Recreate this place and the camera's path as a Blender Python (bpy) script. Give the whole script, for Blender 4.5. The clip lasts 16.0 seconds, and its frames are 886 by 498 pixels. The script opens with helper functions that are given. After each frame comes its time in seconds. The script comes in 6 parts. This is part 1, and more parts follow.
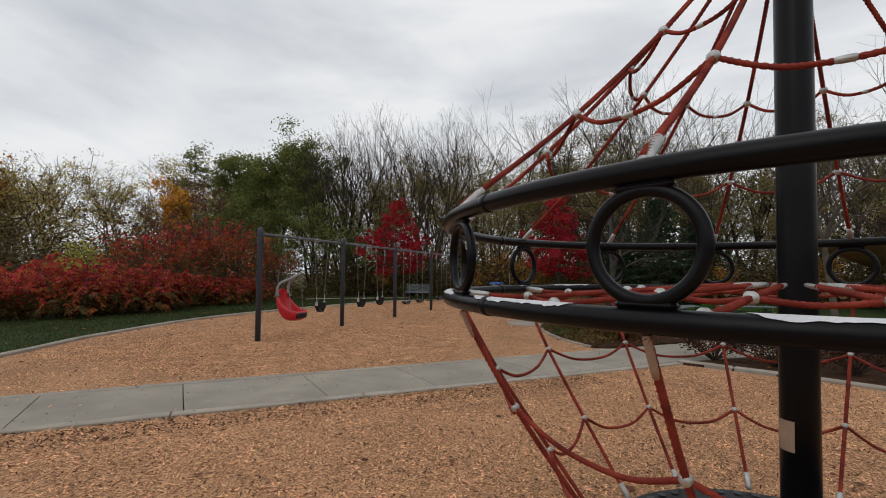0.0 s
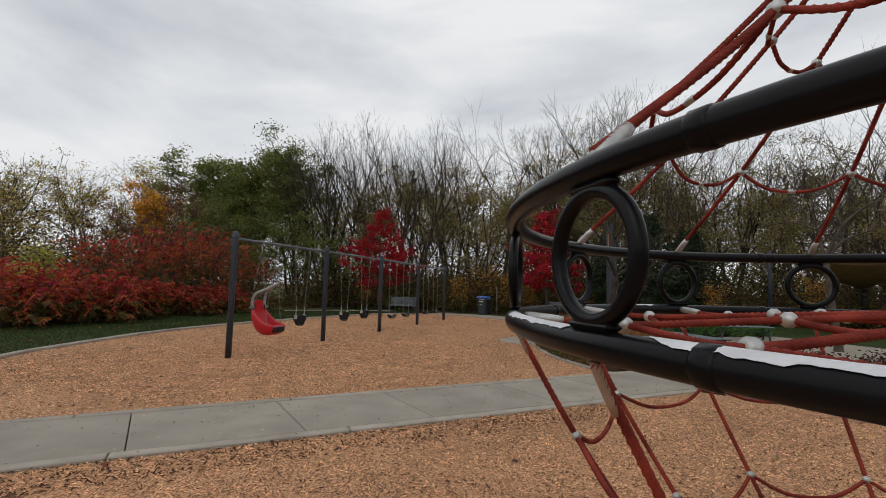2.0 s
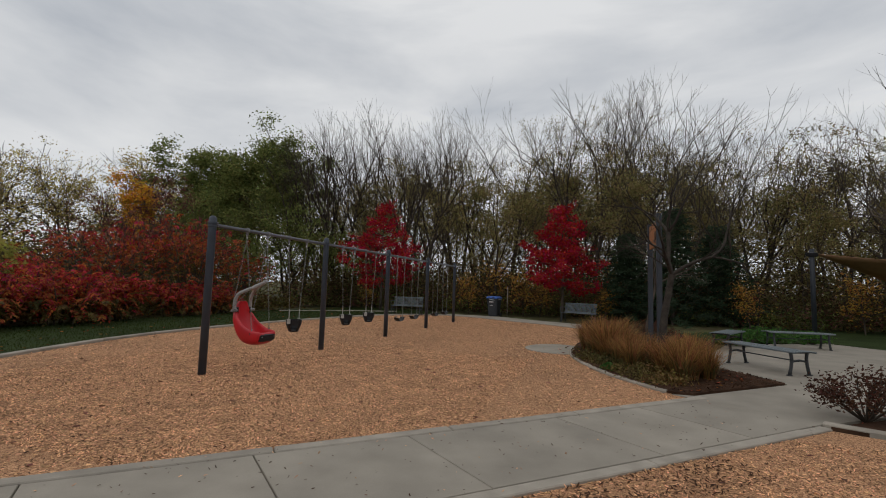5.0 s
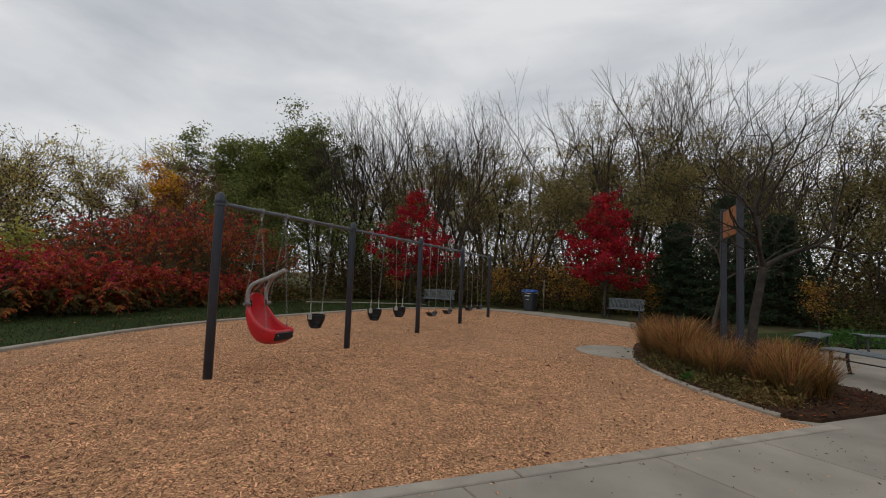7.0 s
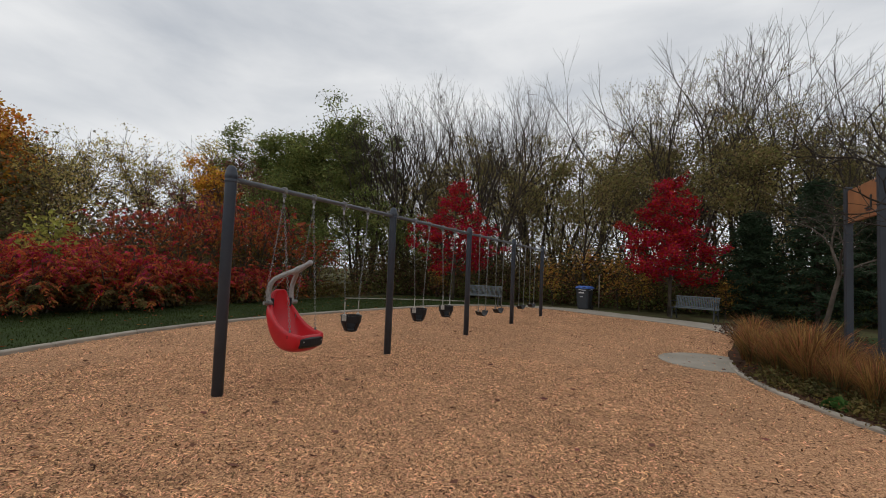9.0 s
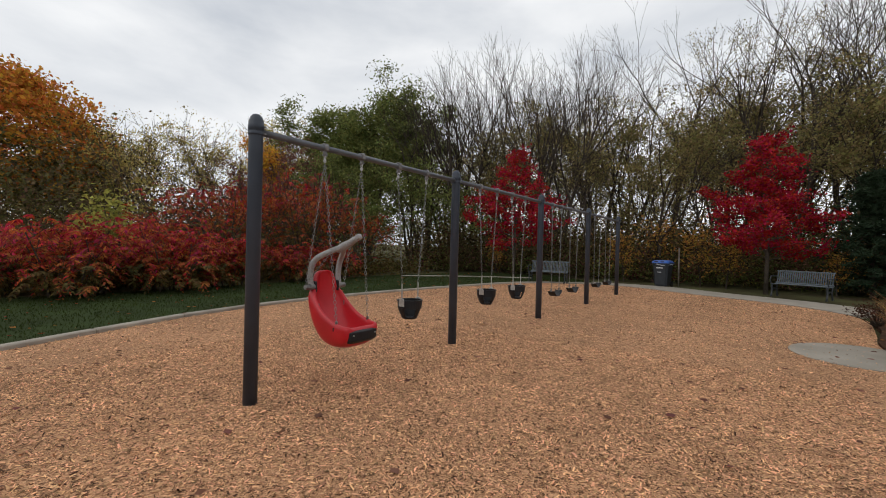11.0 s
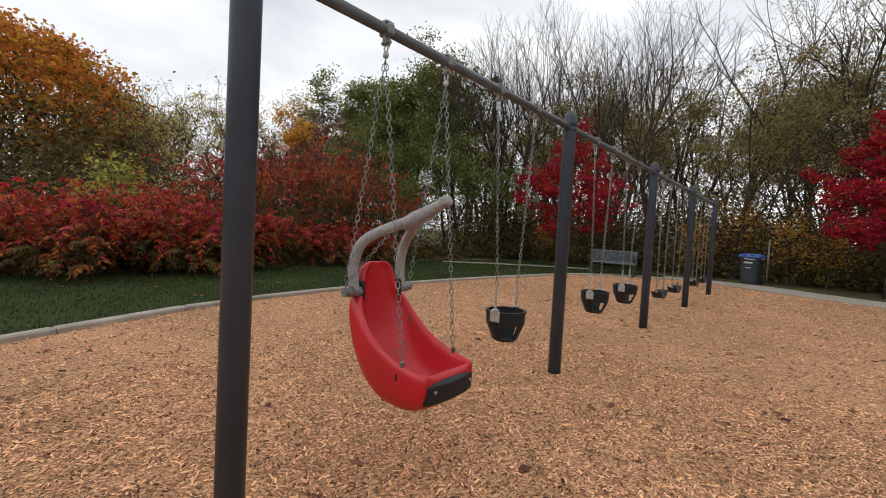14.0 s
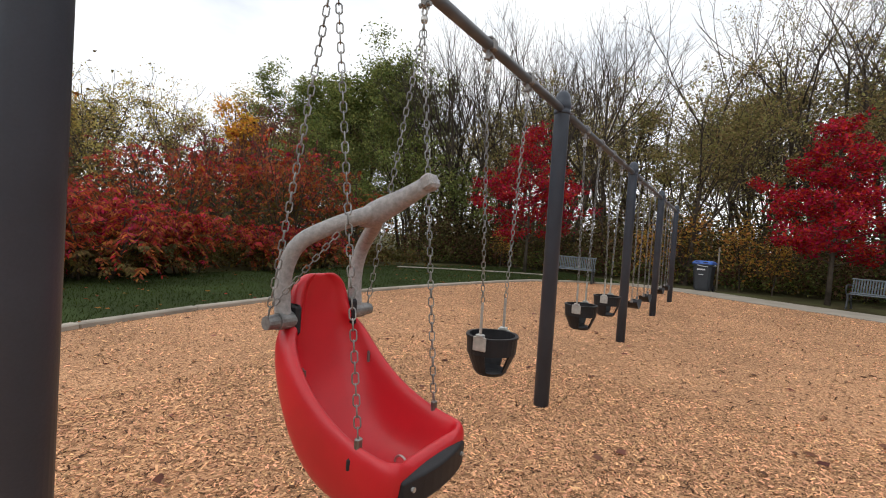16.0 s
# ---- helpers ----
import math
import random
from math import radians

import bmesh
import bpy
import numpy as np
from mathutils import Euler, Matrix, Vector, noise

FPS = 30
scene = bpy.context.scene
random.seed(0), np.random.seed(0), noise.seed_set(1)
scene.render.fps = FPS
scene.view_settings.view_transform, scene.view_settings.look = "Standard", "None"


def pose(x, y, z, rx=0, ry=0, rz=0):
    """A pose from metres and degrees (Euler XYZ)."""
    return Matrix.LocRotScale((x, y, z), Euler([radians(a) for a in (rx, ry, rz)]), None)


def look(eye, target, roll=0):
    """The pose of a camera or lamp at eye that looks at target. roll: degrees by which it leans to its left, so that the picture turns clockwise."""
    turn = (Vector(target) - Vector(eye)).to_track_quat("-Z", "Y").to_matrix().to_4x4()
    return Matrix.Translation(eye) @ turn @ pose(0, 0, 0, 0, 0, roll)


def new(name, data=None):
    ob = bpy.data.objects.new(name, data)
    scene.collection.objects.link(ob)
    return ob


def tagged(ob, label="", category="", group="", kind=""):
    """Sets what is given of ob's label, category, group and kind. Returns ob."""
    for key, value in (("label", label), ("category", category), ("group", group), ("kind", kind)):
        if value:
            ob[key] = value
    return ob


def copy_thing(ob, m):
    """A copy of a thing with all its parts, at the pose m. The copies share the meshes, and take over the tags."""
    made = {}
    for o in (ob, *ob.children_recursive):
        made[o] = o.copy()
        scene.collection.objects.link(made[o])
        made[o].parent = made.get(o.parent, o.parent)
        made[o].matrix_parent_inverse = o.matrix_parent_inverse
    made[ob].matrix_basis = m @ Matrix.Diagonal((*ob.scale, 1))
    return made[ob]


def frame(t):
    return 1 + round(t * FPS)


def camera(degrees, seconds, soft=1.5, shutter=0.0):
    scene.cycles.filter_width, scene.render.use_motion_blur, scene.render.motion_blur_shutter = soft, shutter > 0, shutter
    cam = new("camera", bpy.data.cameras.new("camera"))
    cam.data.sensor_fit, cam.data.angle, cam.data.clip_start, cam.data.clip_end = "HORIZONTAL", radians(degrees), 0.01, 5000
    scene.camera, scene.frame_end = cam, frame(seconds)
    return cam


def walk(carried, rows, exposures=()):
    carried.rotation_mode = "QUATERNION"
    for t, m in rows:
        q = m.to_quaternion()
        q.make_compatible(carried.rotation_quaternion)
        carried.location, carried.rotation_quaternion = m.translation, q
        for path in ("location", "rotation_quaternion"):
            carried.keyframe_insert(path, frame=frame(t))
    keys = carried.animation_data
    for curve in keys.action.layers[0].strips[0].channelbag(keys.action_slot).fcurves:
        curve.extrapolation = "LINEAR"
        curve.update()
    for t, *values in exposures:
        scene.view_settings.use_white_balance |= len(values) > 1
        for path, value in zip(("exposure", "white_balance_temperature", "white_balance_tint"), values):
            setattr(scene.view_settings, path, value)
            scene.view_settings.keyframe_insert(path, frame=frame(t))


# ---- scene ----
cam = camera(89.0, 16.0, soft=1.0)
PATH = [
    (0, (7.581, -7.862, 1.502), (6.838, -6.009, 1.616), 0.3),
    (0.5, (7.479, -7.762, 1.495), (6.739, -5.908, 1.621), 0.9),
    (1, (7.372, -7.601, 1.481), (6.626, -5.752, 1.63), 1.4),
    (1.5, (7.248, -7.424, 1.486), (6.524, -5.565, 1.626), 1.6),
    (2, (7.067, -7.203, 1.501), (6.398, -5.327, 1.673), 1.4),
    (2.5, (6.92, -6.989, 1.483), (6.255, -5.113, 1.677), 1.7),
    (3, (6.796, -6.735, 1.477), (6.102, -4.871, 1.688), 2.0),
    (5.3, (5.865, -5.473, 1.505), (5.204, -3.593, 1.67), 1.7),
    (5.5, (5.796, -5.362, 1.503), (5.113, -3.49, 1.674), 2.2),
    (6, (5.658, -5.051, 1.513), (4.939, -3.191, 1.676), 2.4),
    (6.5, (5.483, -4.776, 1.507), (4.741, -2.925, 1.656), 2.3),
    (7, (5.271, -4.507, 1.489), (4.497, -2.667, 1.618), 2.3),
    (7.5, (5.084, -4.2, 1.494), (4.278, -2.373, 1.6), 2.3),
    (8, (4.855, -3.902, 1.478), (4.032, -2.081, 1.57), 2.2),
    (8.5, (4.664, -3.592, 1.471), (3.808, -1.787, 1.557), 1.8),
    (9, (4.463, -3.306, 1.449), (3.53, -1.539, 1.553), 2.3),
    (9.5, (4.288, -3.082, 1.457), (3.31, -1.34, 1.562), 2.1),
    (10, (4.081, -2.833, 1.458), (3.043, -1.124, 1.508), 1.6),
    (12.3, (2.921, -1.688, 1.384), (1.737, -0.077, 1.342), 2.2),
    (12.5, (2.8, -1.597, 1.378), (1.615, 0.013, 1.33), 2.4),
    (13, (2.474, -1.388, 1.344), (1.285, 0.22, 1.289), 2.6),
    (13.5, (2.18, -1.123, 1.364), (0.981, 0.475, 1.287), 2.8),
    (14, (1.803, -0.933, 1.354), (0.568, 0.638, 1.268), 3.1),
    (14.5, (1.55, -0.772, 1.357), (0.301, 0.786, 1.251), 3.7),
    (15, (1.338, -0.563, 1.354), (0.12, 1.018, 1.233), 4.0),
    (15.5, (1.193, -0.398, 1.337), (0.021, 1.22, 1.228), 4.1),
    (16, (1.195, -0.321, 1.322), (0.131, 1.371, 1.268), 3.8),
]
walk(cam, [(t, look(eye, target, roll)) for t, eye, target, roll in PATH],
     [(0, -0.26), (3, -0.34), (5.5, -0.5), (9, -0.32), (12.5, 0.02), (14.5, 0.2), (16, 0.4)])

# ---- light ----
SKY_TURN = radians(200)
world = bpy.data.worlds.new("overcast_sky")
scene.world = world
world.use_nodes = True
wn, wl = world.node_tree.nodes, world.node_tree.links
wn.clear()


def wnode(kind, **values):
    n = wn.new(kind)
    for key, value in values.items():
        n.inputs[key].default_value = value
    return n


sky = wn.new("ShaderNodeTexSky")
sky.sky_type, sky.sun_disc = "NISHITA", False
sky.sun_elevation, sky.sun_rotation = radians(42), SKY_TURN
coord = wn.new("ShaderNodeTexCoord")
stretch = wn.new("ShaderNodeMapping")
stretch.inputs["Scale"].default_value = (1.0, 1.0, 3.2)
wl.new(coord.outputs["Generated"], stretch.inputs["Vector"])
cloud_a = wnode("ShaderNodeTexNoise", Scale=1.7, Detail=7.0, Roughness=0.52, Distortion=0.35)
wl.new(stretch.outputs[0], cloud_a.inputs["Vector"])
cloud_ramp = wn.new("ShaderNodeValToRGB")
cloud_ramp.color_ramp.elements[0].position, cloud_ramp.color_ramp.elements[0].color = 0.28, (0.60, 0.64, 0.70, 1)
cloud_ramp.color_ramp.elements[1].position, cloud_ramp.color_ramp.elements[1].color = 0.58, (1.02, 1.03, 1.04, 1)
wl.new(cloud_a.outputs[0], cloud_ramp.inputs[0])
# an overcast sky brightens towards the zenith
split = wn.new("ShaderNodeSeparateXYZ")
wl.new(coord.outputs["Generated"], split.inputs[0])
rise = wn.new("ShaderNodeMapRange")
rise.inputs["From Min"].default_value, rise.inputs["From Max"].default_value = 0.45, 1.0
rise.inputs["To Min"].default_value, rise.inputs["To Max"].default_value = 1.06, 1.25
wl.new(split.outputs["Z"], rise.inputs["Value"])
cloud_bg = wn.new("ShaderNodeBackground")
wl.new(cloud_ramp.outputs[0], cloud_bg.inputs["Color"])
wl.new(rise.outputs[0], cloud_bg.inputs["Strength"])
blue_bg = wnode("ShaderNodeBackground", Strength=0.08)
wl.new(sky.outputs[0], blue_bg.inputs["Color"])
blend = wnode("ShaderNodeMixShader", Fac=0.9)
wl.new(blue_bg.outputs[0], blend.inputs[1])
wl.new(cloud_bg.outputs[0], blend.inputs[2])
world_out = wn.new("ShaderNodeOutputWorld")
wl.new(blend.outputs[0], world_out.inputs["Surface"])

sun = new("sun", bpy.data.lights.new("sun", "SUN"))
sun.data.energy, sun.data.angle, sun.data.color = 0.35, radians(35), (1.0, 0.96, 0.9)
sun.matrix_basis = look((10 * math.sin(SKY_TURN), 10 * math.cos(SKY_TURN), 9), (0, 0, 0))


# ---- materials ----
def material(name, color, rough=0.8, metal=0.0, dark=0.75, light=1.15, scale=6.0, fine=80.0, bump=0.25, per="", spread=0.0,
             hue=0.0, spec=0.5, tint=None):
    """Two scales of variation over a base colour; per: 'object' or 'island' varies pieces."""
    m = bpy.data.materials.new(name)
    m.use_nodes = True
    n, l = m.node_tree.nodes, m.node_tree.links
    b = n["Principled BSDF"]
    b.inputs["Roughness"].default_value, b.inputs["Metallic"].default_value = rough, metal
    b.inputs["Specular IOR Level"].default_value = spec
    tc = n.new("ShaderNodeTexCoord")

    def noise_at(size, detail):
        x = n.new("ShaderNodeTexNoise")
        x.inputs["Scale"].default_value, x.inputs["Detail"].default_value = size, detail
        l.new(tc.outputs["Object"], x.inputs["Vector"])
        return x

    coarse, grain = noise_at(scale, 5.0), noise_at(fine, 3.0)
    ramp = n.new("ShaderNodeValToRGB")
    other = tint or color
    ramp.color_ramp.elements[0].position, ramp.color_ramp.elements[1].position = 0.3, 0.7
    ramp.color_ramp.elements[0].color = (*[c * dark for c in color], 1)
    ramp.color_ramp.elements[1].color = (*[min(c * light, 1) for c in other], 1)
    l.new(coarse.outputs[0], ramp.inputs[0])
    shade = n.new("ShaderNodeHueSaturation")
    l.new(ramp.outputs[0], shade.inputs["Color"])
    rng = n.new("ShaderNodeMapRange")
    rng.inputs["To Min"].default_value, rng.inputs["To Max"].default_value = dark ** 0.6, light ** 0.6
    l.new(grain.outputs[0], rng.inputs["Value"])
    value = rng.outputs[0]
    if per:
        if per == "object":
            rnd = n.new("ShaderNodeObjectInfo").outputs["Random"]
        else:
            rnd = n.new("ShaderNodeNewGeometry").outputs["Random Per Island"]
        sp = n.new("ShaderNodeMapRange")
        sp.inputs["To Min"].default_value, sp.inputs["To Max"].default_value = 1 - spread, 1 + spread
        l.new(rnd, sp.inputs["Value"])
        mul = n.new("ShaderNodeMath")
        mul.operation = "MULTIPLY"
        l.new(value, mul.inputs[0])
        l.new(sp.outputs[0], mul.inputs[1])
        value = mul.outputs[0]
        if hue:
            wob = n.new("ShaderNodeMath")
            wob.operation = "MULTIPLY"
            wob.inputs[1].default_value = 7.31
            l.new(rnd, wob.inputs[0])
            fr = n.new("ShaderNodeMath")
            fr.operation = "FRACT"
            l.new(wob.outputs[0], fr.inputs[0])
            hr = n.new("ShaderNodeMapRange")
            hr.inputs["To Min"].default_value, hr.inputs["To Max"].default_value = 0.5 - hue, 0.5 + hue
            l.new(fr.outputs[0], hr.inputs["Value"])
            l.new(hr.outputs[0], shade.inputs["Hue"])
    l.new(value, shade.inputs["Value"])
    l.new(shade.outputs[0], b.inputs["Base Color"])
    if bump:
        bp = n.new("ShaderNodeBump")
        bp.inputs["Strength"].default_value, bp.inputs["Distance"].default_value = bump, 0.01
        l.new(grain.outputs[0], bp.inputs["Height"])
        l.new(bp.outputs[0], b.inputs["Normal"])
    return m


def leafy(name, color, tint, spread=0.45, hue=0.02):
    m = material(name, color, 0.75, scale=1.2, fine=25, bump=0, per="island", spread=spread, hue=hue, tint=tint, spec=0.2)
    n, l = m.node_tree.nodes, m.node_tree.links
    b = n["Principled BSDF"]
    thin = n.new("ShaderNodeBsdfTranslucent")
    for link in list(l):
        if link.to_node == b and link.to_socket.name == "Base Color":
            l.new(link.from_socket, thin.inputs["Color"])
    mix = n.new("ShaderNodeMixShader")
    mix.inputs[0].default_value = 0.45
    l.new(b.outputs[0], mix.inputs[1])
    l.new(thin.outputs[0], mix.inputs[2])
    l.new(mix.outputs[0], n["Material Output"].inputs["Surface"])
    return m


def chip_ground(name):
    """Packed wood chips: stretched cells in three directions, each cell its own tone."""
    m = bpy.data.materials.new(name)
    m.use_nodes = True
    n, l = m.node_tree.nodes, m.node_tree.links
    b = n["Principled BSDF"]
    b.inputs["Roughness"].default_value = 0.9
    b.inputs["Specular IOR Level"].default_value = 0.2
    tc = n.new("ShaderNodeTexCoord")
    pick = n.new("ShaderNodeTexVoronoi")
    pick.inputs["Scale"].default_value = 30.0
    l.new(tc.outputs["Object"], pick.inputs["Vector"])
    turn = n.new("ShaderNodeVectorRotate")
    turn.rotation_type = "Z_AXIS"
    ang = n.new("ShaderNodeMath")
    ang.operation = "MULTIPLY"
    ang.inputs[1].default_value = 6.283
    l.new(pick.outputs["Color"], ang.inputs[0])
    l.new(tc.outputs["Object"], turn.inputs["Vector"])
    l.new(ang.outputs[0], turn.inputs["Angle"])
    mp = n.new("ShaderNodeMapping")
    mp.inputs["Scale"].default_value = (44, 125, 1)
    l.new(turn.outputs[0], mp.inputs["Vector"])
    cell = n.new("ShaderNodeTexVoronoi")
    cell.inputs["Scale"].default_value = 1.0
    l.new(mp.outputs[0], cell.inputs["Vector"])
    sep = n.new("ShaderNodeSeparateColor")
    l.new(cell.outputs["Color"], sep.inputs[0])
    ramp = n.new("ShaderNodeValToRGB")
    e = ramp.color_ramp.elements
    e[0].position, e[0].color = 0.0, (0.06, 0.024, 0.011, 1)
    e[1].position, e[1].color = 1.0, (0.80, 0.46, 0.25, 1)
    for p, c in ((0.25, (0.40, 0.205, 0.105, 1)), (0.6, (0.55, 0.292, 0.152, 1))):
        x = e.new(p)
        x.color = c
    l.new(sep.outputs["Red"], ramp.inputs[0])
    big = n.new("ShaderNodeTexNoise")
    big.inputs["Scale"].default_value, big.inputs["Detail"].default_value = 0.55, 6.0
    l.new(tc.outputs["Object"], big.inputs["Vector"])
    br = n.new("ShaderNodeMapRange")
    br.inputs["From Min"].default_value, br.inputs["From Max"].default_value = 0.3, 0.7
    br.inputs["To Min"].default_value, br.inputs["To Max"].default_value = 0.72, 1.04
    l.new(big.outputs[0], br.inputs["Value"])
    hs = n.new("ShaderNodeHueSaturation")
    l.new(ramp.outputs[0], hs.inputs["Color"])
    l.new(br.outputs[0], hs.inputs["Value"])
    l.new(hs.outputs[0], b.inputs["Base Color"])
    bp = n.new("ShaderNodeBump")
    bp.inputs["Strength"].default_value, bp.inputs["Distance"].default_value = 0.9, 0.012
    l.new(sep.outputs["Green"], bp.inputs["Height"])
    l.new(bp.outputs[0], b.inputs["Normal"])
    return m


M_CHIPBED = chip_ground("wood_chip_bed")
M_CHIP = material("wood_chip", (0.58, 0.312, 0.166), 0.85, dark=0.7, light=1.2, scale=3, fine=60, per="island", spread=0.9, hue=0.014, spec=0.2)
M_CONCRETE = material("path_concrete", (0.29, 0.258, 0.212), 0.9, dark=0.82, light=1.12, scale=1.6, fine=120, bump=0.15, per="object", spread=0.06, spec=0.3)
M_KERB = material("kerb_concrete", (0.36, 0.32, 0.265), 0.9, dark=0.75, light=1.1, scale=3, fine=90, bump=0.25, per="object", spread=0.1, spec=0.3)
M_LAWN = material("lawn_soil", (0.028, 0.042, 0.012), 0.95, dark=0.7, light=1.3, scale=0.9, fine=45, bump=0.5, spec=0.1)
M_BLADE = leafy("grass_blade", (0.024, 0.04, 0.006), (0.038, 0.052, 0.009), 0.35)
M_SOIL = material("woodland_floor", (0.085, 0.06, 0.035), 0.95, dark=0.6, light=1.4, scale=0.6, fine=22, bump=0.7, spec=0.1, tint=(0.07, 0.075, 0.03))
M_MULCH = material("dark_mulch", (0.062, 0.033, 0.02), 0.95, dark=0.6, light=1.5, scale=3, fine=60, bump=0.9, spec=0.1)
M_STEEL = material("grey_powder_coat", (0.045, 0.055, 0.074), 0.42, dark=0.8, light=1.15, scale=3, fine=150, bump=0.06, spec=0.32)
# grey post coat darkened: the tree shade on the sign is in its colour
M_SIGNPOST = material("shade_darkened_grey_coat", (0.03, 0.035, 0.046), 0.55, dark=0.85, light=1.15, scale=3, fine=150, bump=0.06)
M_BEAM = material("grey_painted_pipe", (0.10, 0.107, 0.12), 0.45, dark=0.8, light=1.15, scale=5, fine=120, bump=0.06)
M_CHAIN = material("galvanised_chain", (0.30, 0.295, 0.28), 0.42, 0.85, dark=0.55, light=1.2, scale=14, fine=150, bump=0.1)
M_CLAMP = material("weathered_casting", (0.24, 0.235, 0.23), 0.5, 0.6, dark=0.6, light=1.3, scale=25, fine=150, bump=0.2)
M_RUBBER = material("black_rubber", (0.014, 0.014, 0.016), 0.5, dark=0.8, light=1.3, scale=8, fine=180, bump=0.06, spec=0.28)
M_RED = material("red_moulded_plastic", (0.50, 0.010, 0.018), 0.36, dark=0.85, light=1.08, scale=4, fine=220, bump=0.05)
M_GREYARM = material("speckled_grey_plastic", (0.33, 0.315, 0.305), 0.6, dark=0.75, light=1.15, scale=60, fine=190, bump=0.5)
M_BLACK = material("black_gloss_coat", (0.004, 0.004, 0.005), 0.3, dark=0.8, light=1.4, scale=5, fine=140, bump=0.05, spec=0.15)
M_WHITISH = material("whitish_surface", (0.7, 0.7, 0.72), 0.5, dark=0.8, light=1.1, scale=12, fine=120, bump=0.15)
M_ROPE = material("red_braided_rope", (0.20, 0.028, 0.022), 0.8, dark=0.6, light=1.35, scale=9, fine=260, bump=0.5, tint=(0.28, 0.046, 0.028), spec=0.2)
M_ALU = material("cast_aluminium", (0.5, 0.5, 0.48), 0.4, 0.7, dark=0.75, light=1.15, scale=20, fine=150, bump=0.1)
M_TAPE = material("tan_tape", (0.34, 0.23, 0.16), 0.7, dark=0.85, light=1.1, scale=10, fine=120, bump=0.1)
M_BENCH = material("blue_grey_bench_coat", (0.105, 0.125, 0.135), 0.5, dark=0.85, light=1.15, scale=5, fine=120, bump=0.06)
M_IRON = material("dark_cast_iron", (0.03, 0.033, 0.036), 0.5, dark=0.8, light=1.3, scale=8, fine=120, bump=0.1)
M_BIN = material("dark_bin_plastic", (0.022, 0.026, 0.032), 0.55, dark=0.85, light=1.2, scale=5, fine=120, bump=0.08)
M_BINLID = material("blue_lid_plastic", (0.03, 0.10, 0.36), 0.45, dark=0.85, light=1.15, scale=5, fine=120, bump=0.05)
M_BAG = material("clear_bag_film", (0.42, 0.44, 0.46), 0.35, dark=0.8, light=1.2, scale=14, fine=60, bump=0.4)
M_LABEL = material("pale_print", (0.6, 0.6, 0.6), 0.6, bump=0)
M_BARK = material("grey_brown_bark", (0.10, 0.082, 0.066), 0.9, dark=0.6, light=1.35, scale=4, fine=35, bump=0.7, spec=0.1)
M_PALEBARK = material("pale_twig_bark", (0.28, 0.24, 0.20), 0.9, dark=0.65, light=1.3, scale=4, fine=35, bump=0.6, spec=0.1)
M_DEEPBARK = material("deep_brown_bark", (0.045, 0.037, 0.03), 0.85, dark=0.6, light=1.4, scale=9, fine=70, bump=0.6, spec=0.2)
M_DARKBARK = material("dark_bark", (0.07, 0.056, 0.044), 0.9, dark=0.6, light=1.4, scale=4, fine=35, bump=0.7, spec=0.1)
M_SIGN = material("orange_brown_wood", (0.36, 0.145, 0.05), 0.65, dark=0.75, light=1.15, scale=3, fine=60, bump=0.2)
M_SAIL = material("tan_shade_cloth", (0.42, 0.24, 0.13), 0.8, dark=0.85, light=1.1, scale=3, fine=200, bump=0.1)
L_MAPLE = leafy("scarlet_maple_leaf", (0.36, 0.010, 0.02), (0.46, 0.02, 0.03))
L_SUMAC = leafy("crimson_sumac_leaf", (0.29, 0.018, 0.019), (0.45, 0.07, 0.028), 0.65, 0.04)
L_SUMAC2 = leafy("orange_sumac_leaf", (0.42, 0.085, 0.025), (0.30, 0.10, 0.03), 0.55, 0.03)
L_SUMACLOW = leafy("green_sumac_leaf", (0.085, 0.085, 0.028), (0.15, 0.10, 0.03), 0.5, 0.04)
L_GREEN = leafy("late_green_leaf", (0.14, 0.18, 0.048), (0.215, 0.23, 0.068), 0.5, 0.03)
L_WOOD = leafy("dull_olive_leaf", (0.21, 0.19, 0.07), (0.28, 0.22, 0.085), 0.5, 0.04)
L_OLIVE = leafy("olive_yellow_leaf", (0.42, 0.34, 0.09), (0.50, 0.39, 0.12), 0.45, 0.03)
L_ORANGE = leafy("golden_orange_leaf", (0.62, 0.29, 0.04), (0.50, 0.19, 0.035), 0.45, 0.03)
L_OAKGREEN = leafy("dull_oak_green_leaf", (0.10, 0.105, 0.035), (0.19, 0.15, 0.045), 0.5, 0.03)
L_GOLD = leafy("bright_gold_leaf", (0.85, 0.48, 0.05), (0.72, 0.36, 0.05), 0.35, 0.03)
L_YELLOW = leafy("golden_yellow_leaf", (0.56, 0.31, 0.06), (0.45, 0.24, 0.055), 0.35, 0.03)
L_BRUSH = leafy("mixed_undergrowth_leaf", (0.09, 0.088, 0.037), (0.145, 0.10, 0.043), 0.6, 0.05)
L_PINE = leafy("dark_conifer_needle", (0.038, 0.068, 0.036), (0.055, 0.085, 0.045), 0.4)
L_PURPLE = leafy("purple_brown_leaf", (0.17, 0.07, 0.06), (0.23, 0.11, 0.075), 0.45)
L_REED = leafy("dry_ornamental_grass", (0.38, 0.175, 0.06), (0.29, 0.155, 0.06), 0.6, 0.03)
L_REEDLOW = leafy("grass_base_blade", (0.13, 0.13, 0.05), (0.24, 0.16, 0.06), 0.5, 0.03)
L_HERB = leafy("low_green_herb", (0.055, 0.15, 0.03), (0.08, 0.17, 0.04), 0.35)
L_PALE = leafy("pale_yellow_green_leaf", (0.32, 0.34, 0.07), (0.42, 0.38, 0.09), 0.35)
L_BARB = leafy("dark_red_barberry_leaf", (0.075, 0.03, 0.022), (0.11, 0.05, 0.028), 0.5)


